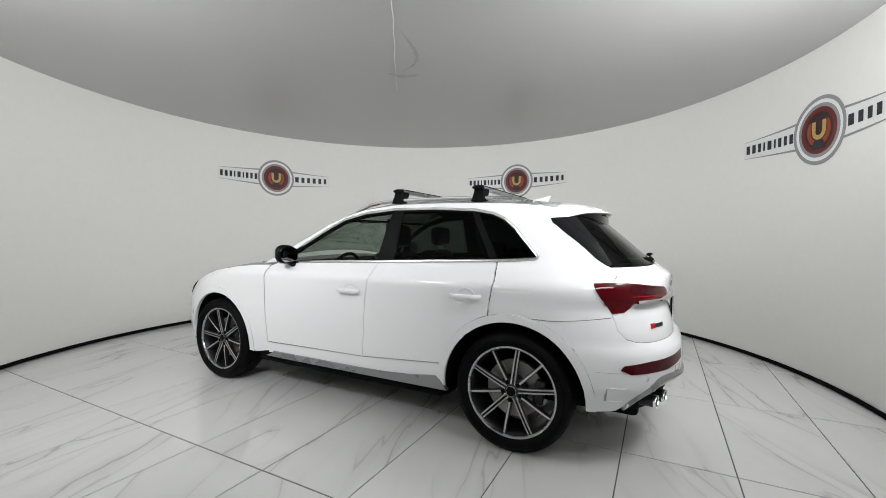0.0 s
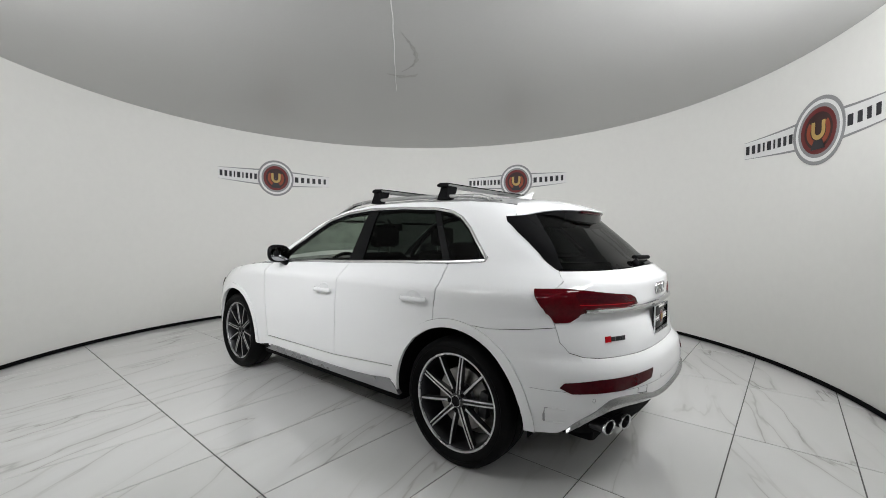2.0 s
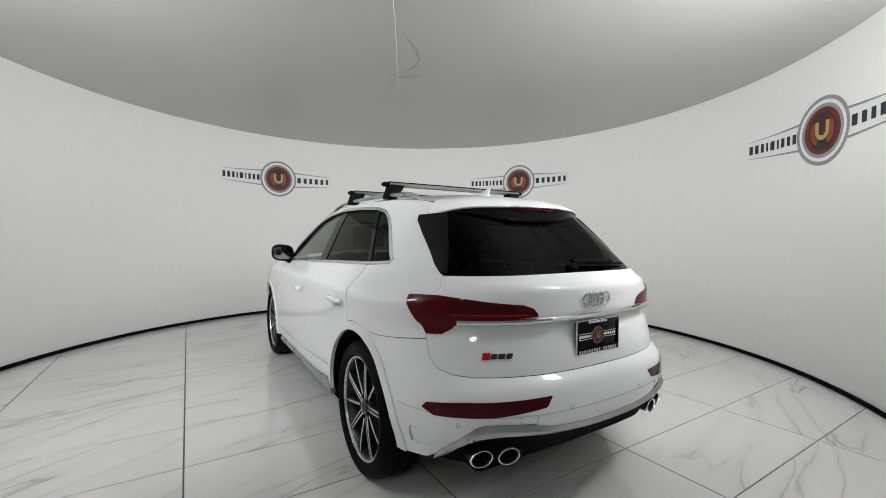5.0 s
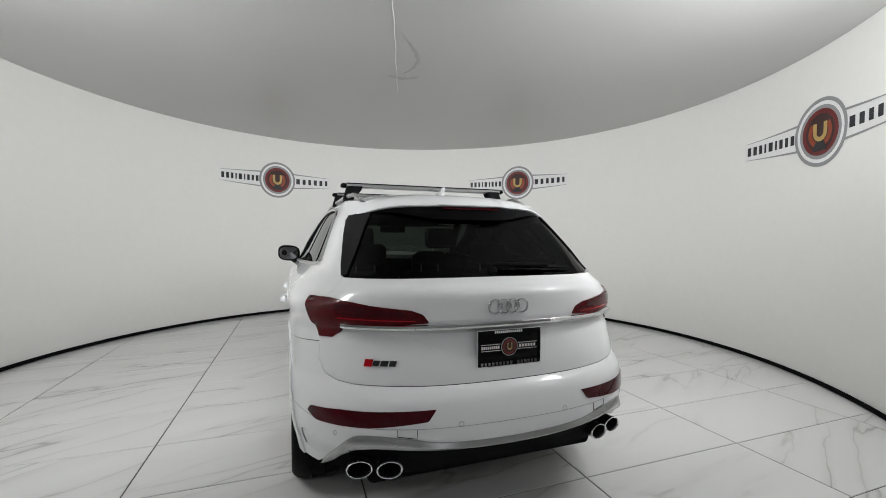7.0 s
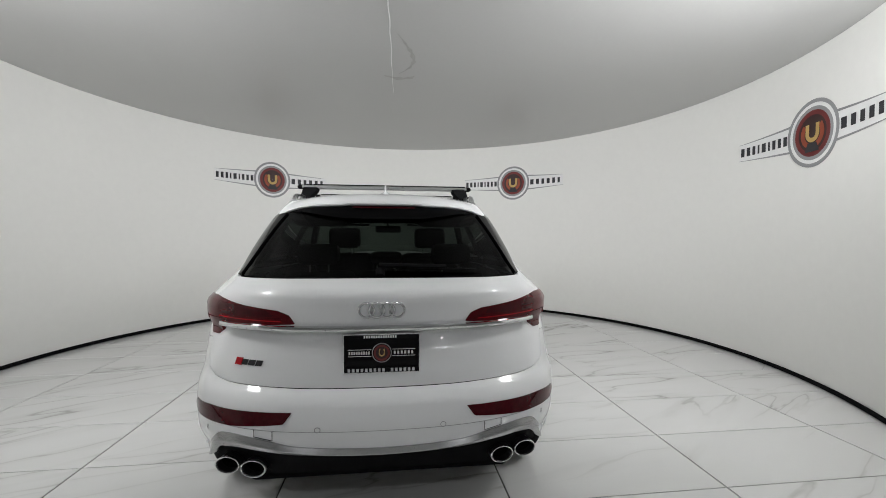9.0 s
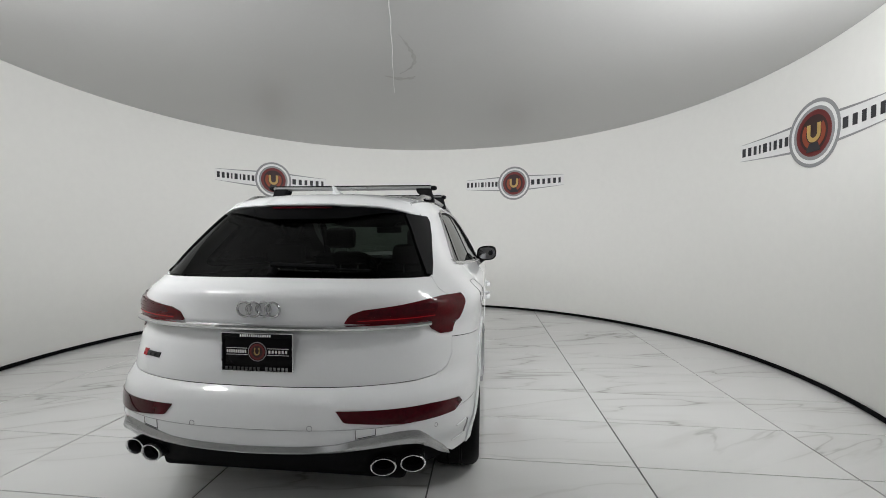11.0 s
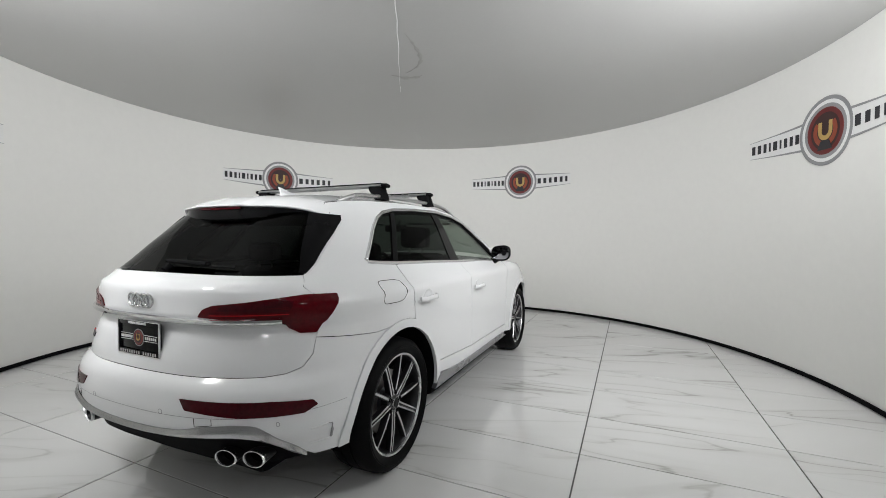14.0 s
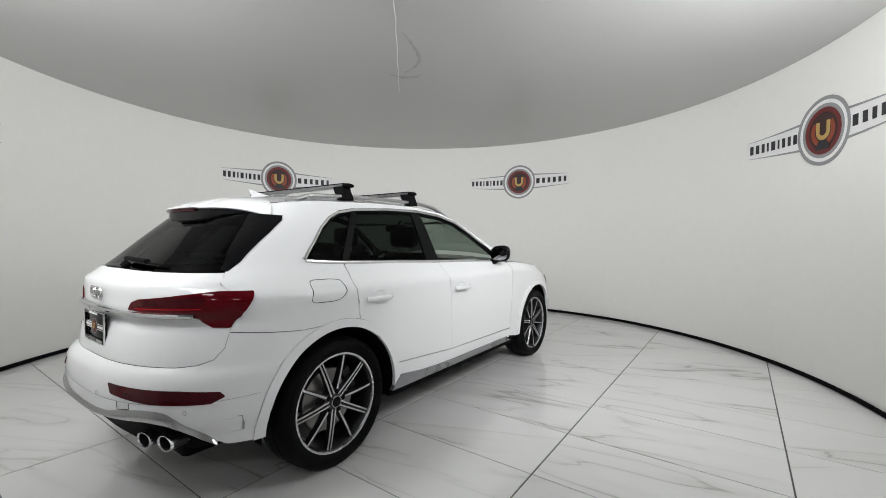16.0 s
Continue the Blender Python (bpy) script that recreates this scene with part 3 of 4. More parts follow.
box(bm, (0, -0.05, 0.30), (1.70, 1.80, 0.12), bevel=0.03)
box(bm, (0, -1.45, 0.30), (1.16, 1.30, 0.12), bevel=0.03)
box(bm, (0, 1.35, 0.30), (1.16, 1.30, 0.12), bevel=0.03)
box(bm, (0, -1.98, 0.40), (1.1, 0.34, 0.10), bevel=0.03)
part("underbody", bm, MATT, car, "matt black underbody")
for sg in (1, -1):
    for y0 in (ARCH, AR):
        bm = bmesh.new()
        rows = []
        for i in range(25):
            a = radians(-12 + 204 * i / 24)
            ly, lz = y0 + 0.438 * math.cos(a), 0.365 + 0.438 * math.sin(a)
            rows.append([Vector((sg * x, ly, lz)) for x in (0.50, S(sy(ly, lz), lz).x - 0.02)])
        g = skin(bm, rows)
        bm.faces.new([r[0] for r in g])
        part("wheel_liner", bm, MATT, car, "black felt wheel arch liner")


# ---- wheels ----
def make_wheel():
    w = new("wheel")
    w.parent = car
    bm = bmesh.new()
    prof = [(0.277, -0.105), (0.289, -0.118), (0.322, -0.127), (0.345, -0.118), (0.362, -0.098), (0.367, -0.06), (0.368, -0.04), (0.362, -0.038), (0.362, -0.030), (0.368, -0.028), (0.368, 0.028), (0.362, 0.030), (0.362, 0.038), (0.368, 0.04), (0.367, 0.06), (0.362, 0.098), (0.345, 0.118), (0.326, 0.127), (0.322, 0.1245), (0.318, 0.127), (0.289, 0.118), (0.277, 0.105), (0.262, 0.0)]
    revolve(bm, prof, 80, closed=True)
    part("tyre", bm, RUBBER, w, "black low-profile tyre")
    bm = bmesh.new()
    revolve(bm, [(0.281, 0.100), (0.268, 0.098), (0.257, 0.085), (0.250, 0.04), (0.244, -0.10), (0.262, -0.11)], 72)
    part("rim", bm, GUNMETAL, w, "dark grey alloy rim barrel")
    bm = bmesh.new()
    revolve(bm, [(0.266, 0.097), (0.269, 0.106), (0.279, 0.108), (0.283, 0.105), (0.282, 0.098)], 90)
    part("rim_lip", bm, MACHINED, w, "bright machined rim lip")
    bm = bmesh.new()
    revolve(bm, [(0.0, 0.02), (0.175, 0.02), (0.178, 0.017), (0.178, -0.005), (0.0, -0.005)], 60)
    part("brake_disc", bm, DISC, w, "worn steel brake disc")
    bm = bmesh.new()
    revolve(bm, [(0.0, 0.035), (0.075, 0.035), (0.09, 0.02)], 32)
    part("brake_hub", bm, GUNMETAL, w)
    bm = bmesh.new()
    box(bm, (0.022, 0.155, 0.03), (0.06, 0.06, 0.15), bevel=0.012)
    part("brake_caliper", bm, GUNMETAL, w, "dark grey brake caliper")
    bm = bmesh.new()
    revolve(bm, [(0.0, 0.084), (0.034, 0.084), (0.046, 0.080), (0.072, 0.072), (0.076, 0.060), (0.076, 0.03), (0.0, 0.03)], 40)
    part("wheel_hub", bm, GUNMETAL, w)
    bm = bmesh.new()
    revolve(bm, [(0.0, 0.092), (0.026, 0.091), (0.029, 0.086)], 32)
    part("hub_cap", bm, BLACK, w, "gloss black hub cap")
    bm = bmesh.new()
    revolve(bm, [(0.028, 0.086), (0.030, 0.092), (0.0325, 0.092), (0.034, 0.085)], 32)
    part("hub_ring", bm, CHROME, w)
    bm0 = bmesh.new()
    revolve(bm0, [(0.0, 0.0825), (0.006, 0.0825), (0.0085, 0.086), (0.0105, 0.086), (0.0115, 0.080)], 14)
    bolt = mesh_of("wheel_bolt", bm0, BLACK)
    # two kinds of spoke in turn: a broad one with a grooved face and a slim one that starts beside the bolts
    def spoke(r0, half, lands):
        def shape(t):
            r = r0 + (0.272 - r0) * t
            return r, half * (1 - 0.30 * t + 0.16 * t * t), 0.080 + 0.012 * t ** 1.5 + 0.006 * math.sin(math.pi * t), 0.042 - 0.010 * t
        bm = bmesh.new()
        rows = []
        for i in range(9):
            r, hw, top, dep = shape(i / 8)
            rows.append([Vector((x, k, r)) for x, k in ((top - dep, -hw * 0.75), (top - 0.004, -hw), (top, -hw * 0.85), (top, -hw * 0.2), (top - 0.005, 0), (top, hw * 0.2), (top, hw * 0.85), (top - 0.004, hw), (top - dep, hw * 0.75))])
        skin(bm, rows, True)
        bmesh.ops.recalc_face_normals(bm, faces=bm.faces)
        beam = mesh_of("spoke", bm, GUNMETAL, 30)
        bm = bmesh.new()
        for a, b in lands:
            rows = []
            for i in range(9):
                r, hw, top, dep = shape(0.02 + 0.97 * i / 8)
                rows.append([Vector((top - 0.002, hw * a, r)), Vector((top + 0.0006, hw * (a + 0.08), r)), Vector((top + 0.0006, hw * (b - 0.08), r)), Vector((top - 0.002, hw * b, r))])
            skin(bm, rows)
        bmesh.ops.recalc_face_normals(bm, faces=bm.faces)
        return beam, mesh_of("spoke_face", bm, MACHINED, 30)

    kinds = (spoke(0.036, 0.0180, ((-0.95, -0.32), (0.32, 0.95))), spoke(0.066, 0.0115, ((-0.62, 0.62),)))
    for k in range(10):
        for name, me in zip(("spoke", "spoke_face"), kinds[k % 2]):
            ob = new(name, me)
            ob.parent = w
            ob.matrix_local = pose(0, 0, 0, 36 * k, 0, 0)
            if name == "spoke_face":
                tagged(ob, "bright machined spoke face")
    for k in range(5):
        ob = new("wheel_bolt", bolt)
        ob.parent = w
        ob.matrix_local = pose(0, 0, 0, 72 * k + 36, 0, 0) @ Matrix.Translation((0, 0, 0.056))
    return w


wheel = make_wheel()
wheel.matrix_local = pose(0.752, AF, 0.368, 7, 0, 0)
for x, y, r, roll in ((0.764, AR, 0, 24), (-0.752, AF, 180, 12), (-0.764, AR, 180, -9)):
    copy_thing(wheel, pose(x, y, 0.368, 0, 0, r) @ pose(0, 0, 0, roll, 0, 0))


# ---- roof gear ----
def edge_x(y):
    return S(sy(y, EDGE(y)), EDGE(y)).x


def roof_z(x, y):
    return EDGE(y) + CROWN(y) * (1 - min(abs(x) / edge_x(y), 1) ** 2.6)


for sg in (1, -1):
    bm = bmesh.new()
    pts = []
    for i in range(33):
        t = i / 32
        y = 0.0 - 1.50 * t
        lift = 0.034 * min(1, math.sin(math.pi * t) * 3.2) - 0.012
        pts.append((sg * (edge_x(y) - 0.025), y, EDGE(y) + 0.012 + lift))
    tube(bm, pts, 0.015, 10, 0.9)
    part("roof_rail", bm, SATIN, car, "satin aluminium roof rail")
for y0, z0 in ((-0.40, 1.655), (-1.065, 1.652)):
    bar = new("roof_bar")
    bar.parent = car
    tagged(bar, "black and silver aerodynamic roof cross bar")
    bm = bmesh.new()
    sec = [(0.040 * math.cos(a), 0.0145 * math.sin(a) * (1.0 if math.sin(a) > 0 else 0.9)) for a in [2 * math.pi * k / 16 for k in range(16)]]
    rows = [[Vector((x, y0 + a, z0 + b)) for a, b in sec] for x in (-0.56, -0.2, 0.2, 0.56)]
    g = skin(bm, rows, True)
    bm.faces.new(g[0][::-1]), bm.faces.new(g[-1])
    bmesh.ops.recalc_face_normals(bm, faces=bm.faces)
    part("bar", bm, SATIN, bar, "satin aluminium bar")
    bm = bmesh.new()
    box(bm, (0, y0, z0 + 0.0145), (1.10, 0.046, 0.009), bevel=0.003)
    part("rubber_strip", bm, MATT, bar)
    for sg in (1, -1):
        bm = bmesh.new()
        rows = [[Vector((sg * x, y0 + a * 1.08, z0 + b * 1.12)) for a, b in sec] for x in (0.555, 0.578)]
        rows.append([Vector((sg * 0.588, y0 + a * 0.7, z0 + b * 0.7)) for a, b in sec])
        g = skin(bm, rows, True)
        bm.faces.new(g[0][::-1]), bm.faces.new(g[-1])
        bmesh.ops.recalc_face_normals(bm, faces=bm.faces)
        part("end_cap", bm, MATT, bar)
        bm = bmesh.new()
        xr = edge_x(y0) - 0.025
        rows = []
        for t, wy, x0, x1 in ((0.0, 0.058, xr - 0.035, xr + 0.026), (0.25, 0.052, xr - 0.045, xr + 0.024), (0.7, 0.042, xr - 0.085, xr + 0.012), (1.0, 0.040, xr - 0.095, xr + 0.006)):
            z = EDGE(y0) + 0.012 + (z0 - 0.006 - EDGE(y0) - 0.012) * t
            rows.append([Vector((sg * x, y0 + k * wy, z)) for x, k in ((x0, -0.8), (x0, 0.8), (x0 + 0.01, 1), (x1 - 0.012, 1), (x1, 0.75), (x1, -0.75), (x1 - 0.012, -1), (x0 + 0.01, -1))])
        g = skin(bm, rows, True)
        bm.faces.new(g[0][::-1]), bm.faces.new(g[-1])
        bmesh.ops.recalc_face_normals(bm, faces=bm.faces)
        part("foot", bm, MATT, bar, "black plastic clamp foot")

bm = bmesh.new()
zb = roof_z(0, -1.42)
rows = []
for i in range(9):
    t = i / 8
    y = -1.27 - 0.15 * t
    h, w = 0.012 + 0.048 * t ** 1.6 * (1 if t < 0.95 else 0.9), 0.022 * math.sin(math.pi * min(0.15 + 0.75 * t, 1)) + 0.004
    z = roof_z(0, y) - 0.004
    rows.append([Vector((-w * 1.5, y, z)), Vector((-w * 0.5, y, z + h * 0.35)), Vector((-0.004, y - 0.02 * t, z + h)), Vector((0.004, y - 0.02 * t, z + h)), Vector((w * 0.5, y, z + h * 0.35)), Vector((w * 1.5, y, z))])
g = skin(bm, rows, True)
bm.faces.new(g[0][::-1]), bm.faces.new(g[-1])
bmesh.ops.recalc_face_normals(bm, faces=bm.faces)
part("roof_antenna", bm, WHITE, car, "white shark fin antenna")

# ---- roof spoiler ----
CORNER = S(sx(0.574, 1.422), 1.422)


def lip(u):
    a, c = abs(u) ** 3, abs(u) ** 6
    return Vector((u * CORNER.x, -1.862 + (CORNER.y - 0.01 + 1.885) * a, 1.478 + (CORNER.z - 1.478) * c))


bm = bmesh.new()
rows = []
for k in range(41):
    u = -1 + k / 20
    x0 = u * (edge_x(-1.60) + 0.002)
    a = Vector((x0, -1.60, roof_z(min(abs(x0), edge_x(-1.60)), -1.60) + 0.003))
    b = lip(u)
    b = b + Vector((0, -0.016, 0.003)) * min(1, max(0, (0.36 - abs(u)) / 0.06))
    row = []
    for j in range(7):
        t = j / 6
        p = a.lerp(b, t)
        p.z += 0.014 * math.sin(math.pi * t) * (1 - abs(u) ** 6)
        p.x += math.copysign(0.012 * math.sin(math.pi * t) * abs(u) ** 6, u)
        row.append(p)
    row += [b + Vector((0, 0.002, -0.006)), b + Vector((0, 0.014, -0.011)), a.lerp(b, 0.5) + Vector((0, 0, -0.03)), a + Vector((0, 0, -0.03))]
    rows.append(row)
g = skin(bm, rows)
bm.faces.new(g[0][::-1]), bm.faces.new(g[-1])
bmesh.ops.recalc_face_normals(bm, faces=bm.faces)
part("roof_spoiler", bm, WHITE, car, "white roof edge spoiler")
bm = bmesh.new()
rows = []
for k in range(41):
    u = (-1 + k / 20) * 0.965
    b = lip(u) + Vector((0, 0.014, -0.010))
    zg = 1.385 - 0.018 * min(1, max(0, (abs(u) - 0.30) / 0.08)) + 0.03 * max(0, abs(u) - 0.8) / 0.2
    q = S(sx(abs(u) * 0.53, zg) * (1 if u > 0 else -1), zg) + Vector((0, -0.012, 0))
    q.y = max(q.y, b.y + 0.012)
    rows.append([b, b.lerp(q, 0.5) + Vector((0, -0.008, -0.010)), q, q + Vector((0, 0.05, 0.0)), b + Vector((0, 0.08, -0.004))])
g = skin(bm, rows, True)
bm.faces.new(g[0][::-1]), bm.faces.new(g[-1])
bmesh.ops.recalc_face_normals(bm, faces=bm.faces)
part("spoiler_underside", bm, BLACK, car, "gloss black spoiler underside")
bm = bmesh.new()
tube(bm, [lip(u) + Vector((0, 0.004, -0.016)) for u in [-0.27 + 0.54 * k / 16 for k in range(17)]], 0.006, 8)
part("brake_light", bm, RED_DARK, car, "dark red high brake light")
blade = X((0.674, 1.135), (0.667, 1.18), (0.653, 1.25), (0.635, 1.33), (0.614, 1.40), (0.596, 1.43), (0.50, 1.44), (0.545, 1.36), (0.597, 1.25), (0.650, 1.142))
panel("window_blade", blade, BLACK, car, "gloss black blade beside the rear window", off=0.003, depth=0.02)

# ---- lower rear ----
half = X((0.0, 0.345), (0.3, 0.338), (0.45, 0.318), (0.66, 0.315), (0.75, 0.328), (0.70, 0.43), (0.64, 0.50), (0.5, 0.50), (0.3, 0.485), (0.0, 0.476))
panel("diffuser", mirrored(half), MATT, car, "matt black rear diffuser", mirror=False, off=-0.016, depth=0.05)
# a folded band: a bright facet that looks up and one below it that looks down, from the middle round to the bumper's lower corner
BAND = [(0.0, 0.470, 0.016), (0.17, 0.474, 0.016), (0.336, 0.483, 0.017), (0.447, 0.497, 0.023), (0.563, 0.505, 0.027), (0.64, 0.496, 0.030), (0.682, 0.462, 0.030), (0.722, 0.400, 0.024), (0.755, 0.350, 0.010)]
BAND_S, BAND_Z, BAND_H = (curve([(k, v) for k, v in enumerate(col)]) for col in ([sx(x, z) for x, z, h in BAND], [z for x, z, h in BAND], [h for x, z, h in BAND]))
bm = bmesh.new()
rows = []
for k in range(-64, 65):
    u, sg = abs(k) / 8, -1 if k < 0 else 1
    du, dz = BAND_S(u + 0.1) - BAND_S(u - 0.1), BAND_Z(u + 0.1) - BAND_Z(u - 0.1)
    n = Vector((-dz, du)).normalized()
    row = []
    for f, o in ((1.0, -0.006), (0.97, 0.004), (0.05, 0.017), (-0.10, 0.017), (-0.95, 0.006), (-1.0, -0.012)):
        ps, pz = BAND_S(u) + n.x * f * BAND_H(u), BAND_Z(u) + n.y * f * BAND_H(u)
        p = S(ps, pz) + skin_normal(ps, pz) * o
        row.append(Vector((sg * p.x, p.y, p.z)))
    rows.append(row)
g = skin(bm, rows, True)
bm.faces.new(g[0][::-1]), bm.faces.new(g[-1])
bmesh.ops.recalc_face_normals(bm, faces=bm.faces)
part("diffuser_trim", bm, DARK_SILVER, car, "brushed silver diffuser surround")
for sg in (1, -1):
    for x, y in ((0.513, -2.240), (0.628, -2.198)):
        tip = new("exhaust_tip")
        tip.parent = car
        tagged(tip, "oval polished chrome exhaust tip")
        m = Matrix.Translation((sg * x, y + 0.01, 0.376)) @ Euler((0, 0, sg * radians(10))).to_matrix().to_4x4() @ Matrix.Diagonal((1.04, 1, 0.70, 1)) @ Matrix.Rotation(radians(-90), 4, "Z")
        bm = bmesh.new()
        revolve(bm, [(0.046, -0.09), (0.049, 0.002), (0.046, 0.004), (0.043, 0.0), (0.042, -0.10)], 40, m)
        part("sleeve", bm, GUNMETAL, tip)
        bm = bmesh.new()
        revolve(bm, [(0.0495, -0.004), (0.0515, 0.004), (0.051, 0.008), (0.0495, 0.010), (0.0455, 0.010), (0.0430, 0.004)], 40, m)
        part("tip_ring", bm, POLISHED, tip)
        # a matt black disc closes the bore a little way in
        bm = bmesh.new()
        revolve(bm, [(0.0, -0.06), (0.042, -0.06), (0.0415, -0.03)], 32, m)
        part("bore", bm, MATT, tip, "matt black disc inside the exhaust tip")
for x in (-0.33, -0.16, 0.16, 0.33):
    bm = bmesh.new()
    box(bm, (x, -2.18, 0.378), (0.010, 0.08, 0.035), bevel=0.004)
    part("diffuser_fin", bm, MATT, car)


def seam(name, pts, r=0.0016, mat=MATT, closed=False, off=0.0008):
    """A fine joint drawn along the skin, on both flanks."""
    for sg in (1, -1):
        bm = bmesh.new()
        tube(bm, [(lambda p, n: Vector((sg * (p.x + n.x * off), p.y + n.y * off, p.z)))(S(p.x, p.y), skin_normal(p.x, p.y)) for p in resample(pts, 0.02, closed)], r, 6, 1.0, closed)
        part(name, bm, mat, car)


seam("bumper_joint", X((0.0, 0.556), (0.3, 0.558), (0.6, 0.560)) + Y((-2.05, 0.562), (-1.95, 0.565), (-1.88, 0.568)), r=0.0009, mat=SIGN_GREY)
seam("spoiler_joint", Y((-1.60, EDGE(-1.60)), (-1.625, 1.475), (-1.622, 1.45)) + X((0.576, 1.425)), r=0.0014)
seam("tow_cover_joint", X((0.42, 0.556), (0.42, 0.520), (0.495, 0.530), (0.495, 0.556)), r=0.0013)
fuel = fillet([(sy(y, z), z) for y, z in ((-1.378, 1.072), (-1.588, 1.076), (-1.612, 0.960), (-1.405, 0.955))], 0.035)
for sg in (1,):
    bm = bmesh.new()
    tube(bm, [S(p.x, p.y) for p in resample(fuel, 0.015)], 0.0018, 6, 1.0, True)
    part("fuel_flap", bm, MATT, car, "joint of the round-cornered fuel flap")
# no recess is cut here; a grey strip colours in its shaded edge
vent = fillet(Y((-1.950, 0.477), (-1.972, 0.479), (-1.952, 0.474), (-1.946, 0.404), (-1.935, 0.402), (-1.939, 0.44)), 0.006)
panel("recess_shade", vent, SIGN_GREY, car, "grey strip for the shaded edge of the bumper's side recess", off=0.004, depth=0.012, res=0.02, inset=0)
seam("vent_edge", Y((-1.972, 0.479), (-2.04, 0.474)), r=0.003, mat=WHITE, off=0.001)
seam("vent_edge", Y((-1.945, 0.399), (-2.02, 0.396)), r=0.003, mat=WHITE, off=0.001)
for x, z in ((-0.245, 0.566), (0.245, 0.566), (-0.72, 0.522), (0.72, 0.522)):
    s0 = sx(x, z)
    bm = bmesh.new()
    tube(bm, [S(s0 + 0.0100 * math.cos(a), z + 0.0100 * math.sin(a)) for a in [2 * math.pi * k / 20 for k in range(20)]], 0.0012, 6, 1.0, True)
    part("parking_sensor", bm, ALU, car)

# ---- tail lamp inlays ----
panel("lamp_inset", X((0.44, 0.985), (0.70, 0.983), (0.71, 1.026), (0.58, 1.019), (0.45, 1.003)), RED_DARK, car, "dark red inner field of the tail lamp", off=0.0068, depth=0.003, res=0.04, inset=0)
for z, a, b, h in ((0.966, 0.40, 0.70, 0.004), (0.978, 0.40, 0.66, 0.0032), (0.991, 0.43, 0.70, 0.0026), (1.002, 0.46, 0.66, 0.010), (1.020, 0.54, 0.70, 0.004)):
    panel("lamp_bar", X((a, z), (b, z + 0.004), (b, z + 0.004 + h), (a + 0.01, z + h)), RED_LIT if z < 0.97 else RED_DARK, car, "bright red light bar", off=0.0075, depth=0.003, res=0.05, inset=0)

# ---- badges and plate ----
def on_rear(x, z, o=0.0):
    s0 = sx(x, z)
    return S(s0, z) + skin_normal(s0, z) * o


emblem = new("emblem")
emblem.parent = car
tagged(emblem, "four linked chrome rings")
for k in range(4):
    bm = bmesh.new()
    tube(bm, [on_rear(-0.0615 + 0.041 * k + 0.030 * math.cos(a), 1.016 + 0.030 * math.sin(a), 0.008 + 0.003 * (k % 2)) for a in [2 * math.pi * j / 36 for j in range(36)]], 0.0048, 10, 1.0, True)
    part("ring", bm, CHROME, emblem)
badge = new("badge")
badge.parent = car
tagged(badge, "small red and grey model badge drawn as bars")
for x0, w, mat in ((-0.606, 0.030, RED_LIT), (-0.574, 0.024, GUNMETAL), (-0.545, 0.028, GUNMETAL), (-0.512, 0.026, GUNMETAL)):
    lo, hi = (0.782, 0.812) if mat is RED_LIT else (0.785, 0.808)
    half = X((-(x0 + w), lo), (-x0, lo), (-x0 - 0.008, hi), (-(x0 + w + 0.008), hi))
    poly = [(-abs(s), z) for s, z in half]
    part("badge_bar", patch_bm(poly, off=0.005, depth=0.006, res=0.05, inset=0.001), mat, badge)

PLATE_Y = S(0, 0.84).y - 0.016
plate = new("plate_holder")
plate.parent = car
tagged(plate, "black dealer plate in a chrome frame with bars for writing")


def slab(bm, x0, x1, z0, z1, y, d=0.002):
    box(bm, ((x0 + x1) / 2, y, (z0 + z1) / 2), (x1 - x0, d, z1 - z0))
    return bm


PZ = 0.842
bm = bmesh.new()
box(bm, (0, PLATE_Y + 0.006, PZ), (0.300, 0.012, 0.152), bevel=0.004)
part("board", bm, BLACK, plate, "gloss black plate board")
bm = bmesh.new()
for a, b, c, d in ((-0.152, 0.152, 0.058, 0.078), (-0.152, 0.152, -0.078, -0.056), (-0.152, -0.143, -0.056, 0.058), (0.143, 0.152, -0.056, 0.058)):
    box(bm, ((a + b) / 2, PLATE_Y - 0.001, PZ + (c + d) / 2), (b - a, 0.006, d - c), bevel=0.0015)
part("plate_frame", bm, BLACK, plate, "gloss black plate frame")
for a, b, c, d in ((-0.154, 0.154, 0.076, 0.080), (-0.154, 0.154, -0.080, -0.076), (-0.154, -0.150, -0.076, 0.076), (0.150, 0.154, -0.076, 0.076)):
    bm = bmesh.new()
    box(bm, ((a + b) / 2, PLATE_Y - 0.002, PZ + (c + d) / 2), (b - a, 0.008, d - c), bevel=0.001)
    part("frame_edge", bm, POLISHED, plate, "chrome edge of the plate frame")
for k in range(16):
    if k != 9:
        part("writing_bar", slab(bmesh.new(), -0.136 + 0.0172 * k, -0.136 + 0.0172 * k + 0.0105, PZ - 0.074, PZ - 0.060, PLATE_Y - 0.0045), CHROME, plate)
for k in range(14):
    part("writing_bar", slab(bmesh.new(), -0.072 + 0.0096 * k, -0.072 + 0.0096 * k + 0.006, PZ + 0.063, PZ + 0.073, PLATE_Y - 0.0045), SIGN_WHITE, plate)
for rad, mat, o in ((0.040, SIGN_GREY, 0.0006), (0.036, BLACK, 0.0012), (0.033, SIGN_RED, 0.0018), (0.024, SIGN_DARK, 0.0024)):
    bm = bmesh.new()
    revolve(bm, [(0.0, 0.001), (rad, 0.001), (rad, 0.0)], 32, Matrix.Translation((0, PLATE_Y - o, PZ + 0.002)) @ Matrix.Rotation(radians(-90), 4, "Z"))
    part("roundel", bm, mat, plate)
bm = bmesh.new()
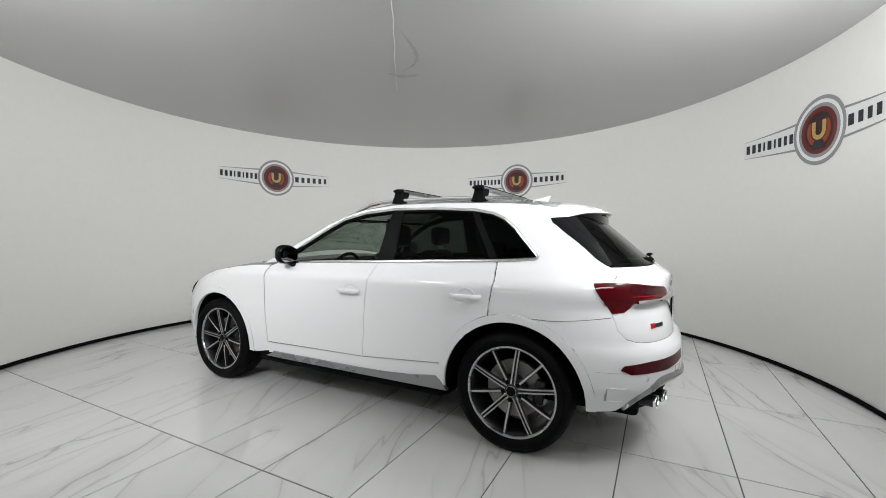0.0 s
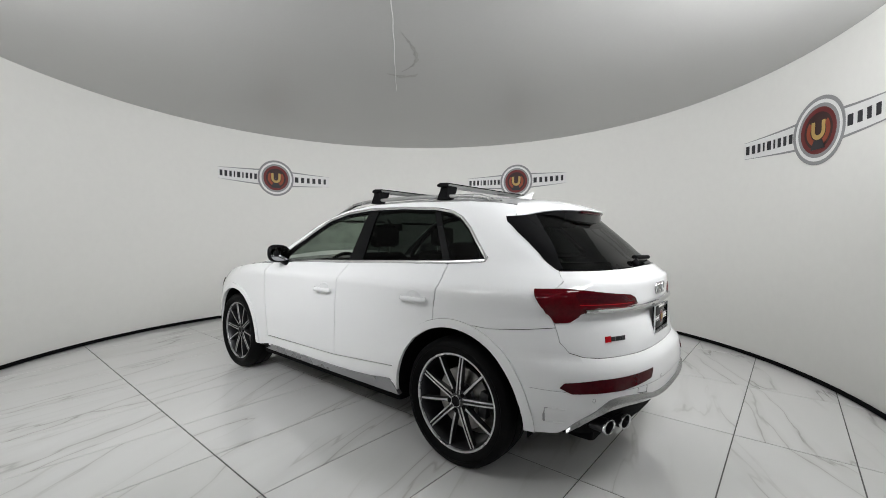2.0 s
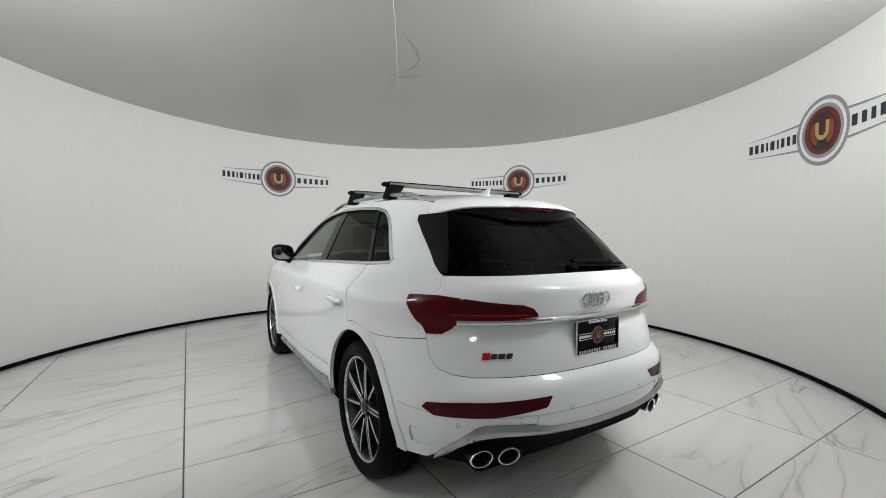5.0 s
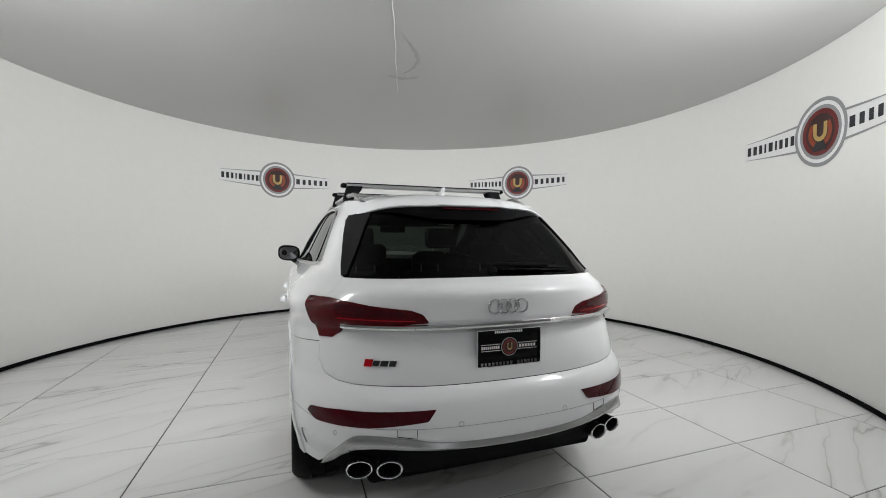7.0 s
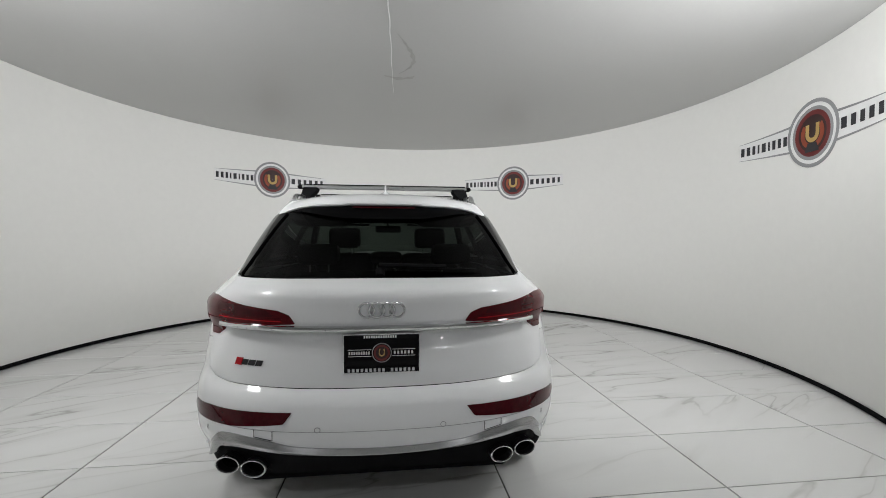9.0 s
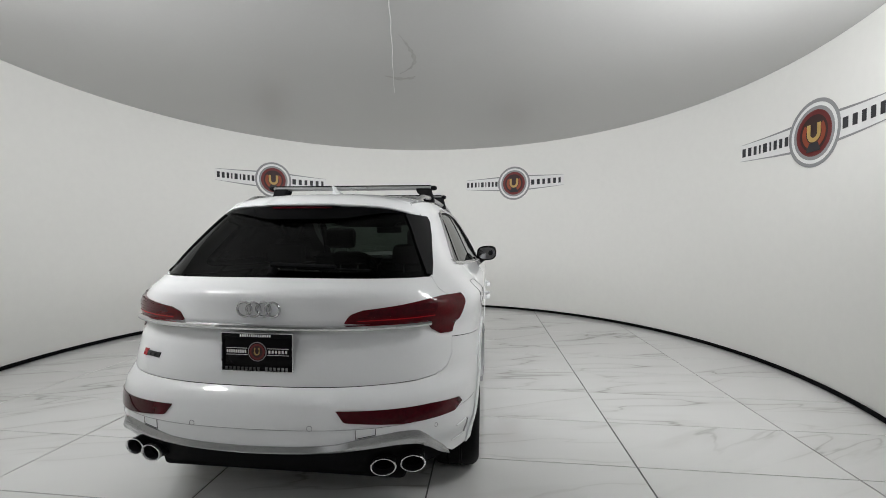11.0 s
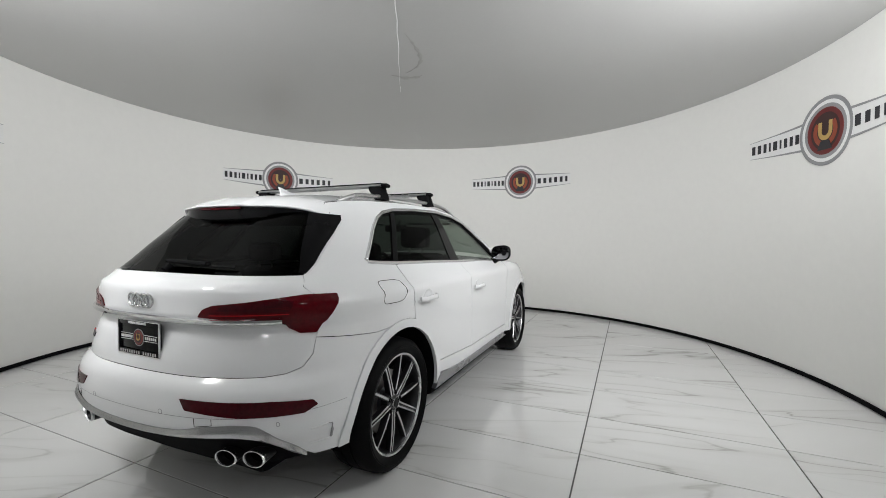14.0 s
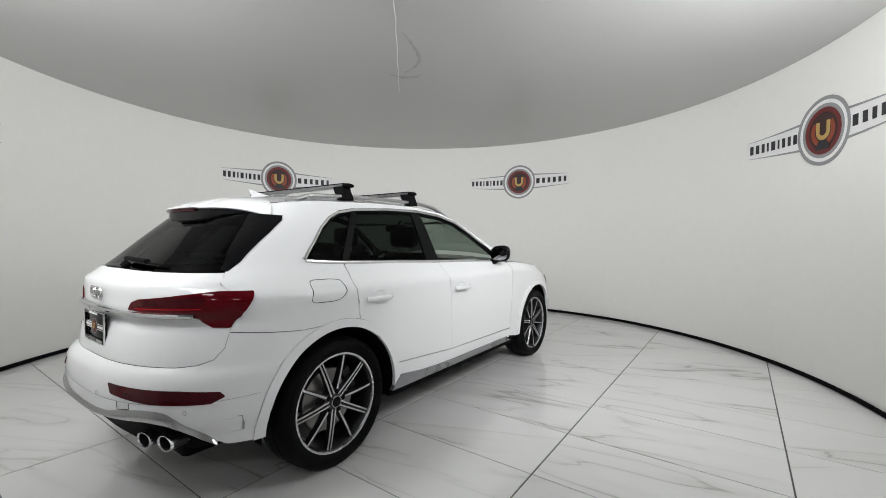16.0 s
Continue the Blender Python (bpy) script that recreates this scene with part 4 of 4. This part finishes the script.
tube(bm, [(0.010 * math.cos(a), PLATE_Y - 0.004, PZ + 0.001 + 0.011 * math.sin(a) + (0.009 if math.sin(a) > 0 else 0)) for a in [math.pi * (0.75 + 1.5 * k / 16) for k in range(17)]], 0.003, 6)
part("roundel_mark", bm, SIGN_GOLD, plate)
for k in range(9):
    part("writing_bar", slab(bmesh.new(), -0.132 + 0.0097 * k, -0.132 + 0.0097 * k + 0.0058, PZ - 0.004, PZ + 0.008, PLATE_Y - 0.001), SIGN_WHITE, plate)
for k in range(6):
    part("writing_bar", slab(bmesh.new(), 0.048 + 0.0142 * k, 0.048 + 0.0142 * k + 0.0078, PZ - 0.004, PZ + 0.008, PLATE_Y - 0.001), SIGN_WHITE, plate)
for sg in (1, -1):
    for z in (0.0145, -0.0122):
        part("plate_line", slab(bmesh.new(), min(sg * 0.042, sg * 0.135), max(sg * 0.042, sg * 0.135), PZ + z, PZ + z + 0.0017, PLATE_Y - 0.001), SIGN_WHITE, plate)

# ---- rear wiper ----
wiper = new("rear_wiper")
wiper.parent = car
tagged(wiper, "black rear wiper resting low on the window")
bm = bmesh.new()
tube(bm, [on_rear(-0.015 + 0.29 * t, 1.172 - 0.008 * t, 0.022) for t in [k / 12 for k in range(13)]], 0.016, 10, 0.7)
part("arm", bm, MATT, wiper)
bm = bmesh.new()
tube(bm, [on_rear(0.10 + 0.32 * t, 1.168 - 0.008 * t, 0.010) for t in [k / 12 for k in range(13)]], 0.006, 6)
part("blade", bm, RUBBER, wiper)
bm = bmesh.new()
p = on_rear(-0.01, 1.165, 0.0)
revolve(bm, [(0.0, 0.04), (0.018, 0.036), (0.022, 0.0)], 20, Matrix.Translation(p) @ Euler((radians(40), 0, 0)).to_matrix().to_4x4() @ Matrix.Rotation(radians(-90), 4, "Z"))
part("pivot", bm, MATT, wiper)

# ---- door handles, mirrors, headlamps ----
for doors, y0, y1, z in ((front_doors, -0.308, -0.112, 0.918), (rear_doors, -1.235, -1.03, 0.940)):
    for d, sg in zip(doors, (-1, 1)):
        bm = bmesh.new()
        pts = []
        for k in range(15):
            t = k / 14
            y = y0 + (y1 - y0) * t
            o = 0.010 + 0.026 * min(1, math.sin(math.pi * min(max(t, 0.02), 0.98)) * 2.2)
            p = S(sy(y, z), z) + skin_normal(sy(y, z), z) * o
            pts.append((sg * p.x, p.y, p.z + 0.003 * math.sin(math.pi * t)))
        tube(bm, pts, 0.010, 10, 1.55)
        h = part("handle", bm, WHITE, d)
        bm = bmesh.new()
        c = sy(y0 + (y1 - y0) * 0.52, z)
        rows = []
        for k in range(25):
            a = 2 * math.pi * k / 24
            rows.append([(lambda q, n, o: Vector((sg * (q.x + n.x * o), q.y + n.y * o, q.z)))(S(c + 0.056 * f * math.cos(a), z + 0.008 + 0.040 * f * math.sin(a)), skin_normal(c, z), o) for f, o in ((1.12, 0.0006), (1.0, 0.004), (0.88, 0.0015), (0.5, 0.0008), (0.05, 0.0006))])
        skin(bm, rows)
        bmesh.ops.recalc_face_normals(bm, faces=bm.faces)
        part("handle_cup", bm, WHITE, d, "shallow white handle recess")
for sg in (1, -1):
    mirror = new("door_mirror")
    mirror.parent = car
    tagged(mirror, "dark grey door mirror on a short arm")
    bm = bmesh.new()
    c = Vector((sg * 0.932, 0.415, 1.162))
    r = bmesh.ops.create_uvsphere(bm, u_segments=24, v_segments=14, radius=1)
    for v in bm.verts:
        x, y, z = v.co
        n = (abs(x) ** 3 + abs(z) ** 3) ** (1 / 3) / max(1e-6, math.hypot(x, z))
        k = 1 / max(n, 0.75)
        v.co = c + Vector((x * 0.099 * k, (y * 0.085 if y > 0 else y * 0.035) - x * sg * 0.012, z * 0.075 * k + x * sg * 0.008))
    part("housing", bm, BLACK, mirror, "gloss dark mirror housing")
    bm = bmesh.new()
    rows = [[c + Vector((0.084 * f * math.cos(a) * (1 + 0.12 * math.sin(2 * a) ** 2), -0.033 - 0.004 * (1 - f) - 0.0, 0.058 * f * math.sin(a) * (1 + 0.12 * math.sin(2 * a) ** 2))) for f in (1, 0.97, 0.02)] for a in [2 * math.pi * k / 32 for k in range(33)]]
    skin(bm, rows)
    bmesh.ops.recalc_face_normals(bm, faces=bm.faces)
    part("mirror_glass", bm, MIRROR, mirror, "mirror glass", 60)
    bm = bmesh.new()
    tube(bm, [(sg * 0.865, 0.41, 1.075), (sg * 0.895, 0.415, 1.095), (sg * 0.915, 0.42, 1.115)], 0.030, 10, 0.7)
    part("arm", bm, BLACK, mirror)
lamp = fillet(Y((1.78, 0.868), (1.88, 0.825), (1.93, 0.775), (1.95, 0.74), (1.90, 0.755), (1.84, 0.815)), 0.01)
panel("headlamp", lamp, BLACK, car, "dark headlamp with a red side marker", off=0.006, depth=0.01, res=0.03)
panel("side_marker", fillet(Y((1.82, 0.846), (1.88, 0.816), (1.90, 0.785), (1.86, 0.806)), 0.008), RED_DARK, car, "dark red side marker lens", off=0.009, depth=0.006, res=0.03)


# ---- cabin ----
def seat(x, y, back_top, width, rest_top, group):
    st = new("seat")
    st.parent = car
    tagged(st, "black leather seat with headrest")
    bm = bmesh.new()
    box(bm, (x, y + 0.26, 0.60), (width, 0.52, 0.16), bevel=0.05)
    part("cushion", bm, CABIN, st)
    bm = bmesh.new()
    m = Matrix.Translation((x, y, 0.66)) @ Matrix.Rotation(radians(14), 4, "X")
    box(bm, (0, 0, (back_top - 0.66) / 2), (width, 0.14, back_top - 0.66), m, bevel=0.055)
    part("backrest", bm, CABIN, st)
    bm = bmesh.new()
    yy = y - (back_top - 0.66) * 0.25 - 0.01
    box(bm, (x, yy - 0.01, (back_top + rest_top) / 2 + 0.015), (0.27 if width > 0.45 else 0.22, 0.10, rest_top - back_top - 0.03), bevel=0.04)
    part("headrest", bm, CABIN, st)
    bm = bmesh.new()
    for k in (-0.06, 0.06):
        tube(bm, [(x + k, yy, back_top - 0.06), (x + k, yy, back_top + 0.08)], 0.006, 6)
    part("headrest_post", bm, SATIN, st)


for x in (-0.37, 0.37):
    seat(x, -0.12, 1.19, 0.50, 1.40, "front seats")
for x, w in ((-0.44, 0.48), (0.0, 0.36), (0.44, 0.48)):
    seat(x, -1.02, 1.10, w, 1.27 if x else 1.22, "rear seats")
bm = bmesh.new()
box(bm, (0, 0.66, 0.93), (1.48, 0.42, 0.30), bevel=0.07)
box(bm, (-0.37, 0.50, 1.06), (0.36, 0.16, 0.08), bevel=0.03)
part("dashboard", bm, CABIN, car, "black soft dashboard")
bm = bmesh.new()
m = Matrix.Translation((-0.37, 0.33, 0.99)) @ Matrix.Rotation(radians(-65), 4, "X")
tube(bm, [m @ Vector((0.18 * math.cos(a), 0.18 * math.sin(a), 0)) for a in [2 * math.pi * k / 32 for k in range(32)]], 0.015, 8, 1.0, True)
box(bm, (0, 0, -0.01), (0.34, 0.06, 0.03), m, bevel=0.01)
part("steering_wheel", bm, CABIN, car)
bm = bmesh.new()
box(bm, (0, 0.03, 1.395), (0.24, 0.03, 0.065), bevel=0.012)
tube(bm, [(0, 0.04, 1.40), (0, 0.10, 1.47)], 0.012, 8)
part("inside_mirror", bm, CABIN, car)
for sg in (1, -1):
    bm = bmesh.new()
    box(bm, (sg * 0.36, 0.02, 1.435), (0.36, 0.16, 0.014), Matrix.Translation((0, 0, 0)), bevel=0.005)
    part("sun_visor", bm, HEADLINER, car)
arched("headliner", -1.62, -0.20, EDGE, CROWN, HEADLINER, "grey fabric headliner", drop=0.035)
bm = bmesh.new()
box(bm, (0, -1.70, 0.95), (1.30, 0.62, 0.03), bevel=0.01)
part("parcel_shelf", bm, CABIN, car, "black load cover")

# ---- wall signs ----
def sign(angle, zc):
    sg = new("wall_sign")
    tagged(sg, "grey and red printed roundel sign with dark bars for writing", "wall sign", "signs on the curved wall")

    def at(u, v, o):
        return on_wall(angle + math.degrees(u / RR), zc + v, o)

    def disc(name, r0, r1, o, mat, a0=0.0, a1=360.0, n=64, scale=1.0, lift=0.0):
        bm = bmesh.new()
        rows = []
        for k in range(n + 1):
            a = radians(a0 + (a1 - a0) * k / n)
            rows.append([at(r * math.cos(a) * scale, r * math.sin(a) + lift, o) for r in (r0, r1)])
            rows[-1] += [at(r1 * math.cos(a) * scale, r1 * math.sin(a) + lift, o - 0.002)]
        skin(bm, rows)
        bmesh.ops.recalc_face_normals(bm, faces=bm.faces)
        part(name, bm, mat, sg)

    def quad(bm, pts, o):
        top = [bm.verts.new(at(u, v, o)) for u, v in pts]
        low = [bm.verts.new(at(u, v, o - 0.0015)) for u, v in pts]
        bm.faces.new(top)
        for i in range(len(pts)):
            j = (i + 1) % len(pts)
            bm.faces.new((top[i], low[i], low[j], top[j]))

    # wings: white band with grey edges that taper to the tips
    for d in (1, -1):
        bm = bmesh.new()
        rows = []
        for k in range(9):
            u0, h0 = 0.24 + 0.69 * k / 8, 0.135 - 0.045 * k / 8
            rows.append([at(d * u0, -h0, 0.0005), at(d * u0, -h0, 0.0025), at(d * u0, h0, 0.0025), at(d * u0, h0, 0.0005)])
        skin(bm, rows)
        bmesh.ops.recalc_face_normals(bm, faces=bm.faces)
        part("wing", bm, SIGN_WHITE, sg, "white wing band")
        for e in (1, -1):
            bm = bmesh.new()
            rows = []
            for k in range(9):
                u0, h0, t0 = 0.24 + 0.69 * k / 8, 0.135 - 0.045 * k / 8, 0.022 - 0.019 * k / 8
                rows.append([at(d * u0, e * h0, 0.003), at(d * u0, e * h0, 0.005), at(d * u0, e * (h0 - t0), 0.005), at(d * u0, e * (h0 - t0), 0.003)])
            skin(bm, rows)
            bmesh.ops.recalc_face_normals(bm, faces=bm.faces)
            part("wing_edge", bm, SIGN_GREY, sg)
    disc("outer_ring", 0.272, 0.305, 0.0065, SIGN_GREY)
    disc("white_ring", 0.225, 0.276, 0.0055, SIGN_WHITE)
    disc("grey_ring", 0.205, 0.240, 0.0075, SIGN_GREY)
    disc("red_ring", 0.165, 0.208, 0.009, SIGN_RED)
    disc("disc", 0.001, 0.168, 0.0085, SIGN_DARK)
    disc("orange_arc", 0.092, 0.138, 0.0105, SIGN_ORANGE, 140, 400)
    disc("gold_arc", 0.040, 0.080, 0.0115, SIGN_GOLD, 180, 360, 24)
    for d in (1, -1):
        bm = bmesh.new()
        quad(bm, [(d * 0.040, -0.002), (d * 0.080, -0.002), (d * 0.080, 0.085), (d * 0.040, 0.085)], 0.0112)
        part("gold_mark", bm, SIGN_GOLD, sg)
    bm = bmesh.new()
    quad(bm, [(-0.085, -0.165), (0.085, -0.165), (0.05, -0.085), (-0.05, -0.085)], 0.0125)
    part("dark_foot", bm, INK, sg)
    # writing as plain bars, one for each character
    widths = (1.0, 1.0, 0.85, 0.5, 1.15, 0.5, 0.9, 0.85, 1.0)
    u, unit = -0.905, 0.59 / (sum(widths) + 8 * 0.75)
    for w in widths:
        bm = bmesh.new()
        quad(bm, [(u, -0.046), (u + w * unit, -0.046), (u + w * unit, 0.046), (u, 0.046)], 0.006)
        part("writing_bar", bm, INK, sg)
        u += (w + 0.75) * unit
    widths = (1.2, 1.05, 0.95, 1.05, 1.0, 0.8)
    u, unit = 0.325, 0.55 / (sum(widths) + 5 * 0.95)
    for w in widths:
        bm = bmesh.new()
        quad(bm, [(u, -0.046), (u + w * unit, -0.046), (u + w * unit, 0.046), (u, 0.046)], 0.006)
        part("writing_bar", bm, INK, sg)
        u += (w + 0.95) * unit
    return sg


for ang, zc in ((-33.55, 2.31), (33.84, 2.335), (103.47, 2.275), (-101.5, 2.29)):
    sign(ang, zc)

# ---- ceiling marks ----
bm = bmesh.new()
pts = [(-0.075, -2.4), (-0.062, -1.6), (-0.049, -0.9), (-0.037, -0.395), (-0.028, 0.386), (-0.018, 0.968)]
rows = []
for k in range(25):
    t = k / 24 * 5
    i = min(int(t), 4)
    a, b = Vector(pts[i]), Vector(pts[i + 1])
    p = a.lerp(b, t - i)
    w = 0.0045 * (1 if k < 19 else 0.5)
    wob = 0.004 * math.sin(k * 1.7)
    rows.append([Vector((p.x - w + wob, p.y, RH - 0.001)), Vector((p.x + wob, p.y, RH - 0.004)), Vector((p.x + w + wob, p.y, RH - 0.001))])
skin(bm, rows)
bmesh.ops.recalc_face_normals(bm, faces=bm.faces)
tagged(new("ceiling_seam", mesh_of("ceiling_seam", bm, SIGN_WHITE)), "thin white welded seam along the ceiling", "seam", kind="structure")
for name, path, w in (("ceiling_stain", [(0.02, -0.45), (0.09, -0.28), (0.16, -0.08), (0.185, 0.08), (0.15, 0.24), (0.09, 0.34), (0.04, 0.40)], 0.022), ("ceiling_stain", [(-0.12, 0.47), (-0.05, 0.50), (0.03, 0.54), (0.10, 0.53), (0.17, 0.50), (0.21, 0.44)], 0.045)):
    bm = bmesh.new()
    rows = []
    pp = resample([Vector(p) for p in path], 0.02, False)
    for k, p in enumerate(pp):
        d = (pp[min(k + 1, len(pp) - 1)] - pp[max(k - 1, 0)]).normalized()
        n = Vector((-d.y, d.x))
        ww = w * math.sin(math.pi * (k + 0.5) / len(pp)) * (0.8 + 0.3 * math.sin(k * 0.9))
        rows.append([Vector((*(p - n * ww), RH - 0.0005)), Vector((*p, RH - 0.003)), Vector((*(p + n * ww), RH - 0.0005))])
    skin(bm, rows)
    bmesh.ops.recalc_face_normals(bm, faces=bm.faces)
    tagged(new(name, mesh_of(name, bm, STAIN)), "faint brown water stain on the ceiling", "stain", kind="structure")

# ---- tiles ----
def tile_mesh(pts):
    """A tile from its outline: flat top with a small chamfer, sides below."""
    bm = bmesh.new()
    c = sum(pts, Vector((0, 0))) / len(pts)
    top = [bm.verts.new((*(p + (c - p).normalized() * 0.0014), 0.0)) for p in pts]
    mid = [bm.verts.new((*p, -0.0012)) for p in pts]
    low = [bm.verts.new((*p, -0.012)) for p in pts]
    bm.faces.new(top)
    n = len(pts)
    for a, b in ((top, mid), (mid, low)):
        for k in range(n):
            bm.faces.new((a[k], b[k], b[(k + 1) % n], a[(k + 1) % n]))
    bmesh.ops.recalc_face_normals(bm, faces=bm.faces)
    return mesh_of("tile", bm, MARBLE, 5)


def tiles():
    """Tiles of 1.17 x 0.59 m laid square to the car, cut along the round edge."""
    tw, tl, rim = 1.167, 0.586, 4.145
    hx, hy = (tw - 0.0085) / 2, (tl - 0.0065) / 2
    outline = [Vector(p) for p in ((-hx, -hy), (hx, -hy), (hx, hy), (-hx, hy))]
    whole = tile_mesh(outline)
    mid = -(CAR_ON_TABLE.inverted() @ Vector((0, 0, 0)))
    for i in range(-5, 5):
        for k in range(-9, 9):
            c = Vector((0.63 + tw * (i + 0.5), -0.25 + tl * (k + 0.5), 0))
            o = Vector((c.x + mid.x, c.y + mid.y))
            far = [(o + p).length > rim for p in outline]
            if all(far) and min((o + p).length for p in resample(outline, 0.05)) > rim - 0.03:
                continue
            me = whole
            if any(far):
                pts = []
                edge = resample(outline, 0.01)
                for p in edge:
                    if (o + p).length <= rim:
                        pts.append(p)
                corner = [p for p in outline if (o + p).length <= rim]
                if len(pts) < 3:
                    continue
                # close along the rim between the two cut ends
                gaps = [((pts[(n + 1) % len(pts)] - pts[n]).length, n) for n in range(len(pts))]
                n = max(gaps)[1]
                pts = pts[n + 1:] + pts[:n + 1]
                a, b = o + pts[-1], o + pts[0]
                a0, a1 = math.atan2(a.y, a.x), math.atan2(b.y, b.x)
                d = (a1 - a0 + math.pi) % (2 * math.pi) - math.pi
                rimpts = [Vector((rim * math.cos(a0 + d * t / 8), rim * math.sin(a0 + d * t / 8))) - o for t in range(1, 8)]
                keep = [p for q, p in enumerate(pts) if q in (0, len(pts) - 1) or p in corner]
                me = tile_mesh(keep + rimpts)
            ob = new("tile", me)
            ob.parent = table
            ob.matrix_local = CAR_ON_TABLE @ Matrix.Translation(c)


tiles()


def motions():
    walk(table, [(t, pose(0, 0, 0, 0, 0, a)) for t, a in TURN])
    walk(car, [(t, pose(0, 0, 0, 0, 0, a) @ CAR_ON_TABLE) for t, a in TURN])


motions()
